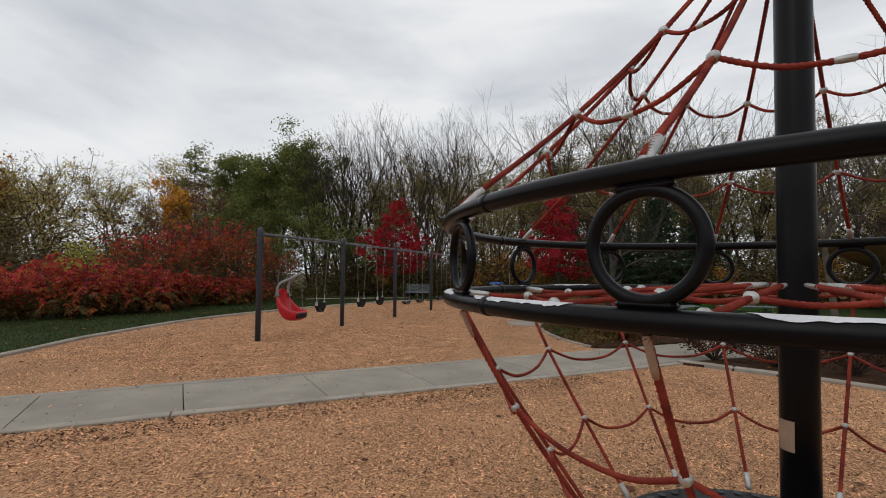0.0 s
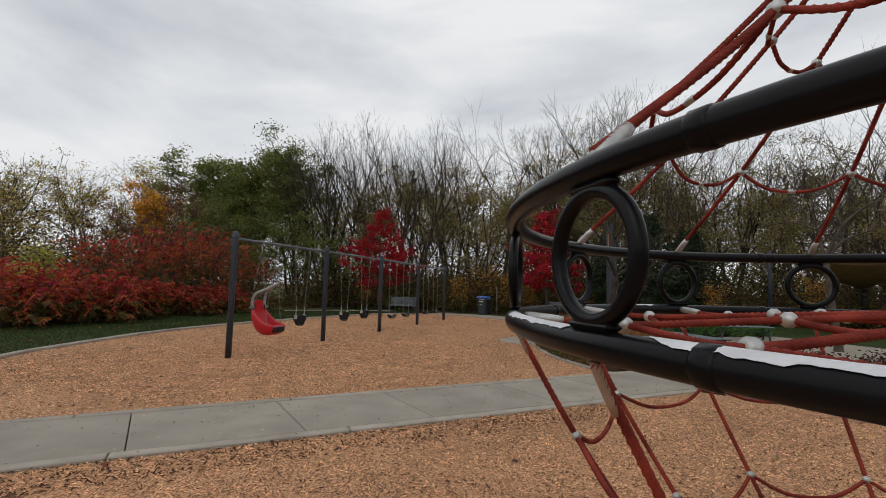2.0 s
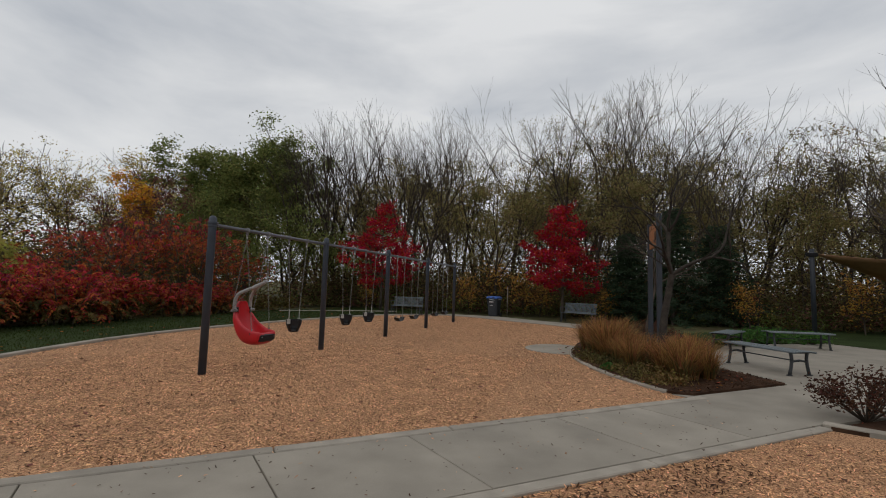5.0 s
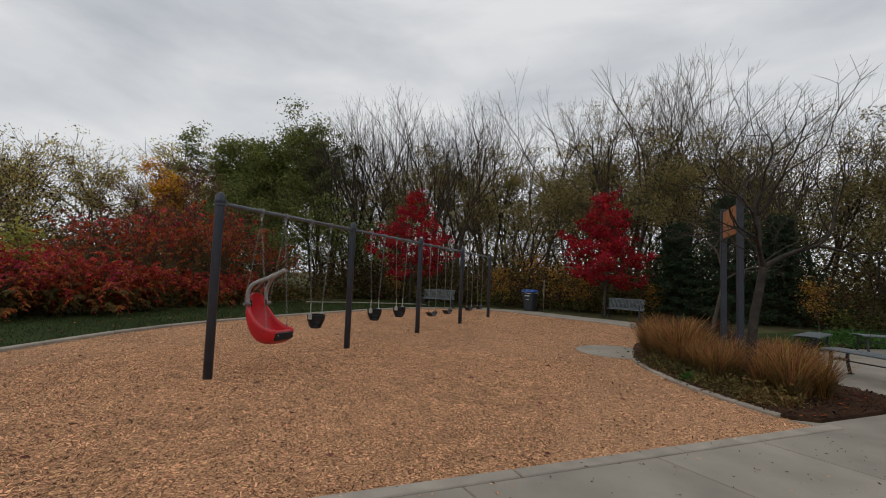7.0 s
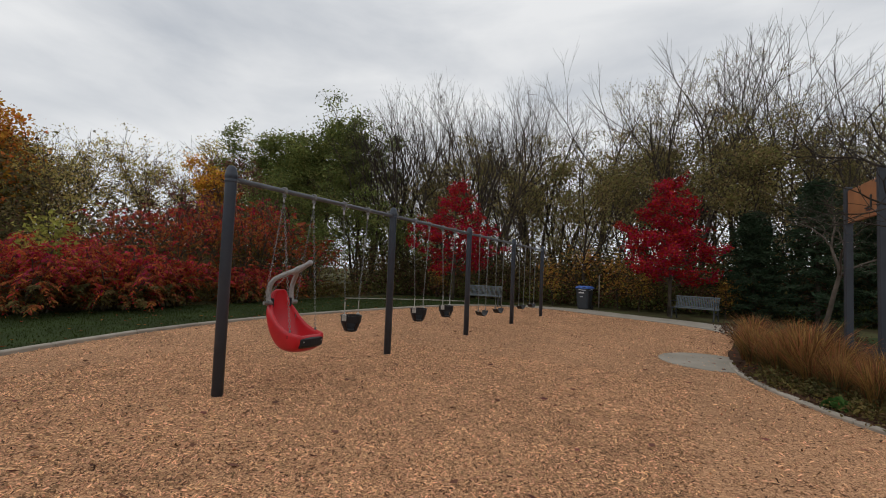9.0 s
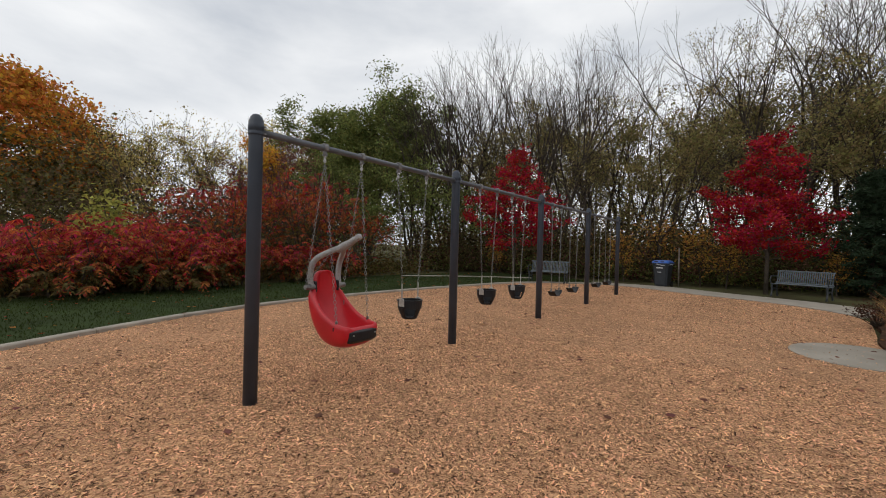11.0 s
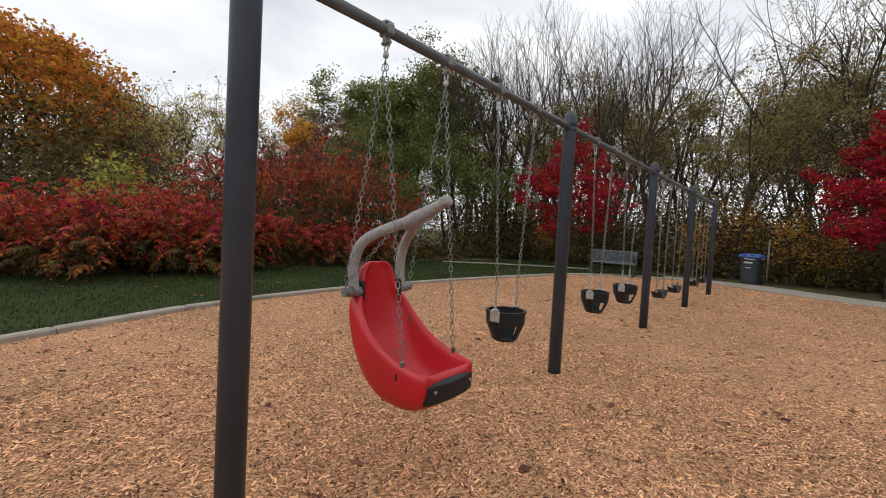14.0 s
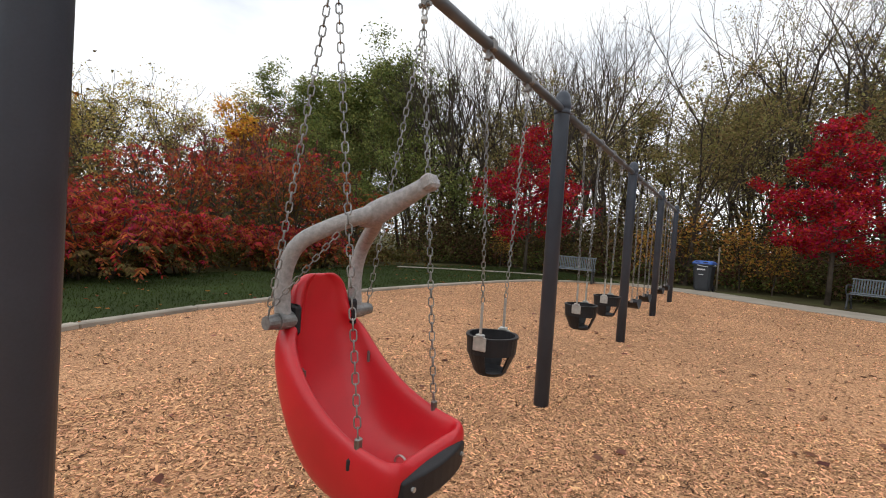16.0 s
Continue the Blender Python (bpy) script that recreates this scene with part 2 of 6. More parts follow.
# ---- mesh helpers ----
class Build:
    """Gathers vertices and faces of one mesh."""

    def __init__(self):
        self.v, self.f = [], []

    def add(self, verts, faces):
        k = len(self.v)
        self.v.extend(tuple(p) for p in verts)
        self.f.extend(tuple(i + k for i in f) for f in faces)
        return self

    def box(self, centre, size, turn=0.0, bevel=0.0, m=None):
        """A box with chamfered upright and level edges."""
        sx, sy, sz = (s / 2 for s in size)
        b = min(bevel, sx * 0.9, sy * 0.9, sz * 0.9)
        c, s = math.cos(turn), math.sin(turn)
        rings = []
        outline = lambda ax, ay, k: [(ax - k, -ay), (ax, -ay + k), (ax, ay - k), (ax - k, ay), (-ax + k, ay), (-ax, ay - k), (-ax, -ay + k), (-ax + k, -ay)]
        if b <= 0:
            sq = [(sx, -sy), (sx, sy), (-sx, sy), (-sx, -sy)]
            rings = [(sq, -sz), (sq, sz)]
        else:
            rings = [(outline(sx - b, sy - b, b * 0.5), -sz), (outline(sx, sy, b), -sz + b), (outline(sx, sy, b), sz - b), (outline(sx - b, sy - b, b * 0.5), sz)]
        verts = []
        for ring, z in rings:
            for x, y in ring:
                p = Vector((x, y, z))
                p = m @ p if m else Vector((c * x - s * y, s * x + c * y, z))
                verts.append(p + Vector(centre))
        n = len(rings[0][0])
        faces = [tuple(range(n - 1, -1, -1)), tuple(range(n * (len(rings) - 1), n * len(rings)))]
        for k in range(len(rings) - 1):
            for i in range(n):
                j = (i + 1) % n
                faces.append((k * n + i, k * n + j, k * n + n + j, k * n + n + i))
        return self.add(verts, faces)

    def tube(self, points, radii, sides=8, twist=0.0, lobe=0.0, closed=False, cap=True):
        """A tube along points; radii: one number or one for each point."""
        pts = [Vector(p) for p in points]
        if not hasattr(radii, "__len__"):
            radii = [radii] * len(pts)
        n, verts, faces = len(pts), [], []
        up = None
        for i, p in enumerate(pts):
            a = pts[(i - 1) % n] if closed else pts[max(i - 1, 0)]
            b = pts[(i + 1) % n] if closed else pts[min(i + 1, n - 1)]
            d = (b - a).normalized()
            if up is None:
                up = d.orthogonal().normalized()
            up = (up - d * up.dot(d))
            up = up.normalized() if up.length > 1e-6 else d.orthogonal().normalized()
            side = d.cross(up)
            for k in range(sides):
                w = math.tau * k / sides + twist * i
                r = radii[i] * (1 + lobe * (1 if k % 2 else -1))
                verts.append(p + (up * math.cos(w) + side * math.sin(w)) * r)
        for i in range(n if closed else n - 1):
            j = (i + 1) % n
            for k in range(sides):
                q = (k + 1) % sides
                faces.append((i * sides + k, i * sides + q, j * sides + q, j * sides + k))
        if cap and not closed:
            faces.append(tuple(range(sides - 1, -1, -1)))
            faces.append(tuple(range((n - 1) * sides, n * sides)))
        return self.add(verts, faces)

    def lathe(self, profile, centre=(0, 0, 0), sides=24, squash=1.0):
        """profile: (radius, z) from bottom to top."""
        verts, faces = [], []
        for r, z in profile:
            for k in range(sides):
                w = math.tau * k / sides
                verts.append((centre[0] + r * math.cos(w), centre[1] + r * math.sin(w) * squash, centre[2] + z))
        for i in range(len(profile) - 1):
            for k in range(sides):
                q = (k + 1) % sides
                faces.append((i * sides + k, i * sides + q, (i + 1) * sides + q, (i + 1) * sides + k))
        faces.append(tuple(range(sides - 1, -1, -1)))
        faces.append(tuple(range((len(profile) - 1) * sides, len(profile) * sides)))
        return self.add(verts, faces)

    def mesh(self, name, mat, smooth=False):
        me = bpy.data.meshes.new(name)
        me.from_pydata(self.v, [], self.f)
        me.materials.append(mat)
        if smooth:
            me.polygons.foreach_set("use_smooth", [True] * len(me.polygons))
        me.update()
        return me


def part(name, build, mat, parent, label="", smooth=False):
    ob = new(name, build.mesh(name, mat, smooth))
    ob.parent = parent
    return tagged(ob, label)


def thing(name, label, category, at=(0, 0, 0), turn=0.0, group="", kind=""):
    ob = new(name)
    ob.empty_display_size = 0.1
    ob.matrix_basis = pose(*at, 0, 0, turn)
    return tagged(ob, label, category, group, kind)


def whole(name, build, mat, label, category="", group="", kind="", smooth=False):
    return tagged(new(name, build.mesh(name, mat, smooth)), label, category, group, kind)


def spline(points, step, closed=False):
    """Points every step or so on a smooth curve through points."""
    pts = [Vector(p) for p in points]
    n, out = len(pts), []
    for i in range(n if closed else n - 1):
        get = (lambda k: pts[k % n]) if closed else (lambda k: pts[min(max(k, 0), n - 1)])
        a, b, c, d = get(i - 1), get(i), get(i + 1), get(i + 2)
        m = max(1, int((c - b).length / step))
        for k in range(m):
            t = k / m
            out.append(0.5 * ((2 * b) + (c - a) * t + (2 * a - 5 * b + 4 * c - d) * t * t + (3 * b - a - 3 * c + d) * t ** 3))
    if not closed:
        out.append(pts[-1])
    return out


def inside(x, y, poly):
    hit = False
    for (ax, ay), (bx, by) in zip(poly, poly[1:] + poly[:1]):
        if (ay > y) != (by > y) and x < (bx - ax) * (y - ay) / (by - ay) + ax:
            hit = not hit
    return hit


def inside_many(xy, poly):
    hit = np.zeros(len(xy), bool)
    x, y = xy[:, 0], xy[:, 1]
    for (ax, ay), (bx, by) in zip(poly, poly[1:] + poly[:1]):
        if ay != by:
            hit ^= ((ay > y) != (by > y)) & (x < (bx - ax) * (y - ay) / (by - ay) + ax)
    return hit


def sheet(name, outline, z, mat, label, category, thick=0.06):
    """A flat slab with the given outline, its top at z."""
    b = Build()
    n = len(outline)
    b.add([(x, y, z) for x, y in outline] + [(x, y, z - thick) for x, y in outline],
          [tuple(range(n))] + [(i, n + i, n + (i + 1) % n, (i + 1) % n) for i in range(n)])
    ob = whole(name, b, mat, label, category, kind="structure")
    bm = bmesh.new()
    bm.from_mesh(ob.data)
    bmesh.ops.triangulate(bm, faces=[f for f in bm.faces if len(f.verts) > 4])
    bmesh.ops.recalc_face_normals(bm, faces=bm.faces)
    bm.to_mesh(ob.data)
    bm.free()
    return ob


def scatter_mesh(name, verts, faces, mat):
    me = bpy.data.meshes.new(name)
    nv, nf, k = len(verts), len(faces), faces.shape[1]
    me.vertices.add(nv)
    me.vertices.foreach_set("co", verts.astype(np.float32).ravel())
    me.loops.add(nf * k)
    me.loops.foreach_set("vertex_index", faces.astype(np.int32).ravel())
    me.polygons.add(nf)
    me.polygons.foreach_set("loop_start", np.arange(0, nf * k, k, dtype=np.int32))
    me.materials.append(mat)
    me.update(calc_edges=True)
    return me


RNG = np.random.default_rng(7)


def frames_of(n, rng, droop=0.0):
    """n random directions (long axis, cross axis) for leaves."""
    a = rng.normal(size=(n, 3))
    a[:, 2] = a[:, 2] * 0.6 - droop
    a /= np.linalg.norm(a, axis=1, keepdims=True)
    b = np.cross(a, rng.normal(size=(n, 3)))
    b /= np.linalg.norm(b, axis=1, keepdims=True)
    return a, b


def leaf_mesh(name, centres, size, mat, rng, droop=0.2, slim=0.5):
    """Many small folded leaves: two triangles each side of a bent midrib."""
    n = len(centres)
    a, b = frames_of(n, rng, droop)
    c = np.cross(a, b)
    s = (size * rng.uniform(0.6, 1.35, n))[:, None]
    base, tip = centres - a * s * 0.5, centres + a * s * 0.5
    left, right = centres + b * s * slim * 0.5 + c * s * 0.12, centres - b * s * slim * 0.5 + c * s * 0.12
    v = np.stack([base, left, tip, right], 1).reshape(-1, 3)
    k = np.arange(n)[:, None] * 4
    f = np.concatenate([k + [0, 2, 1], k + [0, 3, 2]], 1).reshape(-1, 3)
    return scatter_mesh(name, v, f, mat)


# ---- ground ----
LAWN_EDGE = [(-1.2, -5.6), (-2.3, -4.1), (-3.06, -2.64), (-3.85, -1.35), (-4.5, 0.3), (-5.2, 2.4), (-5.52, 5.0), (-5.4, 8.2),
             (-5.05, 11.2), (-4.4, 14.4), (-3.4, 15.9), (-1.8, 16.9)]
FAR_EDGE = [(-1.0, 16.85), (0.0, 16.6), (1.7, 15.45), (4.1, 14.15), (5.3, 12.9), (5.75, 11.6), (5.6, 9.6), (5.35, 7.9)]
BED_EDGE = [(5.3, 6.7), (5.32, 5.5), (5.6, 4.4), (6.15, 3.15), (6.92, 2.1)]
lawn_line = [(p.x, p.y) for p in spline([(x, y, 0) for x, y in LAWN_EDGE], 0.5)]
far_line = [(p.x, p.y) for p in spline([(x, y, 0) for x, y in FAR_EDGE], 0.5)]
bed_line = [(p.x, p.y) for p in spline([(x, y, 0) for x, y in BED_EDGE], 0.3)]
# the path runs on the diagonal: along U, across W
U, W = Vector((0.7071, 0.7071, 0)), Vector((0.7071, -0.7071, 0))
ORIGIN = Vector((4.07, -1.28, 0))
PATH_WIDE = 1.62


def on_path(along, across, z=0.0):
    return ORIGIN + U * along + W * across + Vector((0, 0, z))


ground = Build()
ground.add([(-2500, -2500, -0.07), (2500, -2500, -0.07), (2500, 2500, -0.07), (-2500, 2500, -0.07)], [(0, 1, 2, 3)])
whole("ground", ground, M_SOIL, "dark leaf-strewn woodland soil", "ground", kind="structure")

west_end, east_end = on_path(-9.5, 0), on_path(4.6, 0)
chips_out = lawn_line + far_line + bed_line + [(p.x, p.y) for p in (on_path(4.55, 0.02), on_path(-7.0, 0.02))]
sheet("ground_play", chips_out, 0.0, M_CHIPBED, "light tan wood chip play surface", "wood chips")
near_out = [(p.x, p.y) for p in (on_path(-16, PATH_WIDE), on_path(4.6, PATH_WIDE))] + [(10.9, -0.05), (13.5, -3.5), (14, -8), (12, -14), (2, -16), (-6, -14)]
sheet("ground_climber", near_out, 0.0, M_CHIPBED, "light tan wood chip play surface", "wood chips")
lawn_out = [(x, y) for x, y in lawn_line] + [(-2.4, 18.2), (-5, 20.5), (-9, 19.5), (-10.2, 14), (-9.9, 8), (-9.8, 2), (-11.5, -6), (-16, -16), (-3, -14)]
sheet("lawn", lawn_out, 0.03, M_LAWN, "mown dark green grass lawn", "lawn", 0.1)
bed_out = [(5.36, 7.9)] + bed_line + [(7.26, 2.07), (8.95, 3.75), (8.1, 5.2), (8.55, 7.6), (9.3, 10.5), (8.6, 13.4), (6.2, 13.0), (5.85, 11.6), (5.7, 9.6)]
sheet("planting_bed", bed_out, 0.035, M_MULCH, "brown shredded mulch planting bed", "planting bed", 0.1)
plaza_out = [(6.98, 2.0), (8.46, 1.02), (10.3, 2.6), (13.5, 5.5), (15.5, 9.5), (13.0, 12.8), (9.6, 10.4), (8.6, 7.6), (8.15, 5.2), (9.0, 3.74), (7.28, 2.03)]
sheet("pavement_plaza", plaza_out, 0.012, M_CONCRETE, "smooth pale grey concrete seating plaza", "pavement", 0.08)
far_walk = far_line[:-8] + [(x + 1.1, y + 1.35) for x, y in reversed(far_line[:-8])] + [(-1.6, 18.2), (-2.4, 18.1), (-1.8, 16.95)]
sheet("pavement_walk", far_walk, 0.02, M_CONCRETE, "pale grey concrete walk beside the wood chips", "pavement", 0.09)
east_bed = [(8.5, 0.95), (10.9, -0.05), (13.5, -3.5), (19, -2), (18, 8), (15.5, 9.2), (13.6, 5.4), (10.4, 2.5)]
sheet("shrub_bed", east_bed, 0.02, M_MULCH, "dark leaf-littered shrub bed", "planting bed", 0.08)
meadow = [(9.4, 10.9), (13, 13), (15.6, 9.6), (30, 14), (32, 24), (14, 20), (8.7, 13.6)]
sheet("lawn_east", meadow, 0.01, M_LAWN, "shaded mown grass beyond the plaza", "lawn", 0.08)

# ---- the diagonal path, slab by slab ----
path = thing("path", "pale grey concrete path of cast slabs with edge strips", "path", kind="structure")
CUTS = [-10.4, -8.9, -7.45, -5.95, -4.45, -2.95, -1.42, 0.0, 1.85, 3.2, 4.62]
for a, b in zip(CUTS, CUTS[1:]):
    # joints lie slightly askew to the path
    lean = 0.16
    s = Build()
    q = [on_path(a + 0.009, 0.165), on_path(b - 0.009, 0.165), on_path(b - 0.009 + lean, PATH_WIDE - 0.155), on_path(a + 0.009 + lean, PATH_WIDE - 0.155)]
    top = [p + Vector((0, 0, 0.022)) for p in q]
    mid = sum(q, Vector()) / 4
    rim = [p + (p - mid).normalized() * 0.006 + Vector((0, 0, 0.012)) for p in q]
    low = [p + (p - mid).normalized() * 0.006 + Vector((0, 0, -0.06)) for p in q]
    s.add(top + rim + low, [(3, 2, 1, 0)] + [(i + k, (i + 1) % 4 + k, (i + 1) % 4 + k + 4, i + k + 4) for k in (0, 4) for i in range(4)])
    part("slab", s, M_CONCRETE, path)
for side, lo, hi in ((0, 0.0, 0.15), (1, PATH_WIDE - 0.14, PATH_WIDE)):
    a = -10.4 + 0.7 * side
    while a < 4.5:
        b = min(a + random.uniform(1.3, 2.9), 4.62)
        s = Build()
        mid = on_path((a + b) / 2, (lo + hi) / 2, -0.02 + random.uniform(-0.004, 0.004))
        s.box(mid, (b - a - 0.012, hi - lo - 0.008, 0.09), math.atan2(U.y, U.x) + random.uniform(-0.004, 0.004), 0.01)
        part("edge_strip", s, M_KERB, path)
        a = b


def kerb(name, line, z, label, wide=0.13, high=0.16, seg=1.6):
    t = thing(name, label, "kerb", kind="structure")
    run, start = 0.0, 0
    pts = [Vector((x, y, 0)) for x, y in line]
    last = pts[0]
    for i in range(1, len(pts)):
        run += (pts[i] - pts[i - 1]).length
        if run >= seg or i == len(pts) - 1:
            d = pts[i] - last
            b = Build()
            b.box(((last + pts[i]) / 2) + Vector((0, 0, z - high / 2)), (d.length - 0.012, wide, high), math.atan2(d.y, d.x), 0.018)
            part("kerb_stone", b, M_KERB, t)
            last, run = pts[i], 0.0
    return t


kerb("kerb_lawn", lawn_line, 0.065, "weathered concrete kerb between lawn and wood chips", seg=1.4)
kerb("kerb_bed", bed_line, 0.045, "weathered concrete kerb round the grass bed", wide=0.1, seg=0.55)
kerb("kerb_shrubs", [(8.45, 1.05), (9.2, 0.72), (10.0, 0.4), (10.9, -0.1), (12.2, -1.7), (13.5, -3.5)], 0.05, "concrete kerb beside the shrub bed", seg=0.8)
pad = Build()
pad.lathe([(0.85, -0.05), (0.85, 0.006), (0.8, 0.016)], (4.95, 6.45, 0), 28, 1.15)
whole("pavement_pad", pad, M_CONCRETE, "rounded grey concrete pad half buried in chips", "pavement", kind="structure")


# ---- swings ----
POSTS = [0.0, 3.235, 6.47, 9.72, 12.92]
BEAM_Z = 2.40


def swing_frame():
    t = thing("swing_frame", "dark grey steel swing frame with five posts and a pipe beam", "swing frame")
    for k, y in enumerate(POSTS):
        p = Build()
        p.lathe([(0.061, -0.05), (0.061, 2.38), (0.0605, 2.40)], (0, y, 0), 28)
        post = part("post", p, M_STEEL, t, smooth=True)
        c = Build()
        c.lathe([(0.060, 2.36), (0.066, 2.362), (0.068, 2.37), (0.068, 2.385), (0.0655, 2.39), (0.0655, 2.405), (0.069, 2.41), (0.069, 2.45), (0.064, 2.46),
                 (0.061, 2.49), (0.05, 2.525), (0.03, 2.546), (0.008, 2.552)], (0, y, 0), 28)
        part("cap", c, M_STEEL, post, "domed clamp cap", smooth=True)
        for dx, dz in ((0.062, 2.435), (0.062, 2.375)):
            b = Build()
            b.tube([(dx - 0.01, y + 0.035, dz), (dx + 0.016, y + 0.045, dz)], 0.009, 6)
            part("bolt", b, M_CLAMP, post)
    for a, b in zip(POSTS, POSTS[1:]):
        m = Build()
        m.tube([(0, a + 0.055, BEAM_Z), (0, b - 0.055, BEAM_Z)], 0.030, 18)
        part("beam", m, M_BEAM, t, smooth=True)
    return t


swing_frame()


def chain(build, a, b, link=0.034, thick=0.0028, wide=0.0105):
    """Welded links from a to b, each turned a quarter from the last."""
    a, b = Vector(a), Vector(b)
    d = b - a
    n = max(2, int(d.length / link))
    step = d / n
    d.normalize()
    s = d.orthogonal().normalized()
    w = d.cross(s)
    half = step.length * 0.5 + thick * 0.9
    for i in range(n):
        c = a + step * (i + 0.5)
        side = s if i % 2 else w
        flat = half - wide
        loop = []
        for k in range(10):
            ang = math.tau * (k + 0.5) / 10
            x, y = math.cos(ang) * wide, math.sin(ang) * wide
            loop.append(c + side * x + d * (y + (flat if y > 0 else -flat)))
        build.tube(loop, thick, 5, closed=True)


def hanger(parent, x, y):
    b = Build()
    b.box((x, y, BEAM_Z + 0.036), (0.05, 0.062, 0.018), 0, 0.005)
    b.box((x, y, BEAM_Z - 0.002), (0.084, 0.046, 0.062), 0, 0.008)
    b.box((x, y, BEAM_Z - 0.052), (0.022, 0.05, 0.06), 0, 0.006)
    b.tube([(x - 0.03, y, BEAM_Z - 0.066), (x + 0.03, y, BEAM_Z - 0.066)], 0.011, 8)
    hg = part("hanger", b, M_CLAMP, parent, "weathered cast pipe hanger")
    s = Build()
    ring = [(x + 0.013 * math.cos(w), y, BEAM_Z - 0.094 + 0.022 * math.sin(w)) for w in [math.tau * k / 12 for k in range(12)]]
    s.tube(ring, 0.005, 6, closed=True)
    s.lathe([(0.012, -0.018), (0.016, -0.008), (0.016, 0.006), (0.01, 0.014)], (x, y, BEAM_Z - 0.128), 10)
    part("swivel", s, M_ALU, hg, "bright metal swivel")
    return Vector((x, y, BEAM_Z - 0.145))


def accessible_swing():
    yc, half = 0.97, 0.245
    t = thing("accessible_swing", "red moulded plastic bucket swing with raised grey harness bar, on chains", "swing")
    # shell: sections from the head rest to the front lip, each given by its inner floor, rim and underside (x, z) and half width
    stations = [((-0.196, 1.136), (-0.188, 1.142), (-0.214, 1.142), 0.07), ((-0.2, 1.112), (-0.184, 1.122), (-0.228, 1.118), 0.112), ((-0.2, 1.07), (-0.177, 1.08), (-0.238, 1.075), 0.138),
                ((-0.197, 1.01), (-0.166, 1.015), (-0.242, 1.01), 0.15), ((-0.193, 0.962), (-0.152, 0.965), (-0.242, 0.958), 0.162), ((-0.188, 0.92), (-0.134, 0.928), (-0.24, 0.915), 0.2),
                ((-0.18, 0.865), (-0.103, 0.875), (-0.236, 0.855), 0.222), ((-0.166, 0.785), (-0.048, 0.805), (-0.222, 0.77), 0.234), ((-0.14, 0.69), (0.02, 0.742), (-0.197, 0.67), 0.24),
                ((-0.1, 0.6), (0.09, 0.694), (-0.157, 0.57), 0.243), ((-0.05, 0.52), (0.155, 0.662), (-0.1, 0.475), 0.245), ((0.02, 0.45), (0.21, 0.64), (-0.025, 0.4), 0.245),
                ((0.105, 0.412), (0.26, 0.625), (0.07, 0.357), 0.245), ((0.195, 0.398), (0.305, 0.615), (0.175, 0.345), 0.244), ((0.275, 0.4), (0.34, 0.608), (0.275, 0.35), 0.242),
                ((0.328, 0.43), (0.366, 0.603), (0.355, 0.378), 0.239), ((0.348, 0.5), (0.385, 0.6), (0.402, 0.43), 0.233), ((0.366, 0.572), (0.398, 0.597), (0.42, 0.5), 0.222), ((0.392, 0.596), (0.41, 0.588), (0.424, 0.552), 0.2)]
    b = Build()
    rings = []
    lift = lambda x, z: Vector((x * (0.975 if x > 0 else 1), yc, z + 0.045 * max(0, 1.0 - z)))
    for floor_p, rim_p, under_p, w in [(lift(*q[0]), lift(*q[1]), lift(*q[2]), q[3]) for q in stations]:
        rise_by = (rim_p - under_p).normalized() * 0.012
        wi = w - 0.048
        half_sec = [(wi * 0.42, floor_p.lerp(rim_p, 0.02)), (wi * 0.72, floor_p.lerp(rim_p, 0.14)), (wi * 0.92, floor_p.lerp(rim_p, 0.5)), (wi, floor_p.lerp(rim_p, 0.93)), (w - 0.024, rim_p + rise_by),
                    (w, under_p.lerp(rim_p, 0.93)), (w * 0.985, under_p.lerp(rim_p, 0.5)), (w * 0.9, under_p.lerp(rim_p, 0.14)), (w * 0.5, under_p)]
        rings.append([p + Vector((0, v, 0)) for v, p in half_sec] + [p - Vector((0, v, 0)) for v, p in reversed(half_sec)])
    m = len(rings[0])
    b.add([p for r in rings for p in r], [(i * m + k, i * m + (k + 1) % m, (i + 1) * m + (k + 1) % m, (i + 1) * m + k) for i in range(len(rings) - 1) for k in range(m)]
          + [tuple(range(m - 1, -1, -1)), tuple(range((len(rings) - 1) * m, len(rings) * m))])
    shell = part("seat", b, M_RED, t, "glossy red moulded shell", smooth=True)
    bm = bmesh.new()
    bm.from_mesh(shell.data)
    bmesh.ops.triangulate(bm, faces=[f for f in bm.faces if len(f.verts) > 4])
    bmesh.ops.recalc_face_normals(bm, faces=bm.faces)
    bm.to_mesh(shell.data)
    bm.free()
    sub = shell.modifiers.new("rounding", "SUBSURF")
    sub.levels = sub.render_levels = 2
    # black bumper on the front lip
    f = Build()
    cols = 9
    for k in range(cols):
        v = -0.19 + 0.38 * k / (cols - 1)
        bow = 0.03 * (1 - (v / 0.19) ** 2)
        e = 0.86 if k in (0, cols - 1) else 1.0
        f.v += [(0.385 + bow * 0.5, yc + v, 0.54 + 0.042 * e), (0.417 + bow * 0.8, yc + v, 0.534 + 0.033 * e), (0.413 + bow * 0.8, yc + v, 0.525 - 0.05 * e), (0.375 + bow * 0.5, yc + v, 0.507 - 0.062 * e)]
    for k in range(cols - 1):
        f.f += [(k * 4 + i, k * 4 + (i + 1) % 4, k * 4 + 4 + (i + 1) % 4, k * 4 + 4 + i) for i in range(4)]
    f.f += [(3, 2, 1, 0), tuple(range(cols * 4 - 4, cols * 4))]
    bumper = part("bumper", f, M_RUBBER, shell, "black rubber bumper")
    round_off = bumper.modifiers.new("rounding", "BEVEL")
    round_off.width, round_off.segments = 0.008, 3
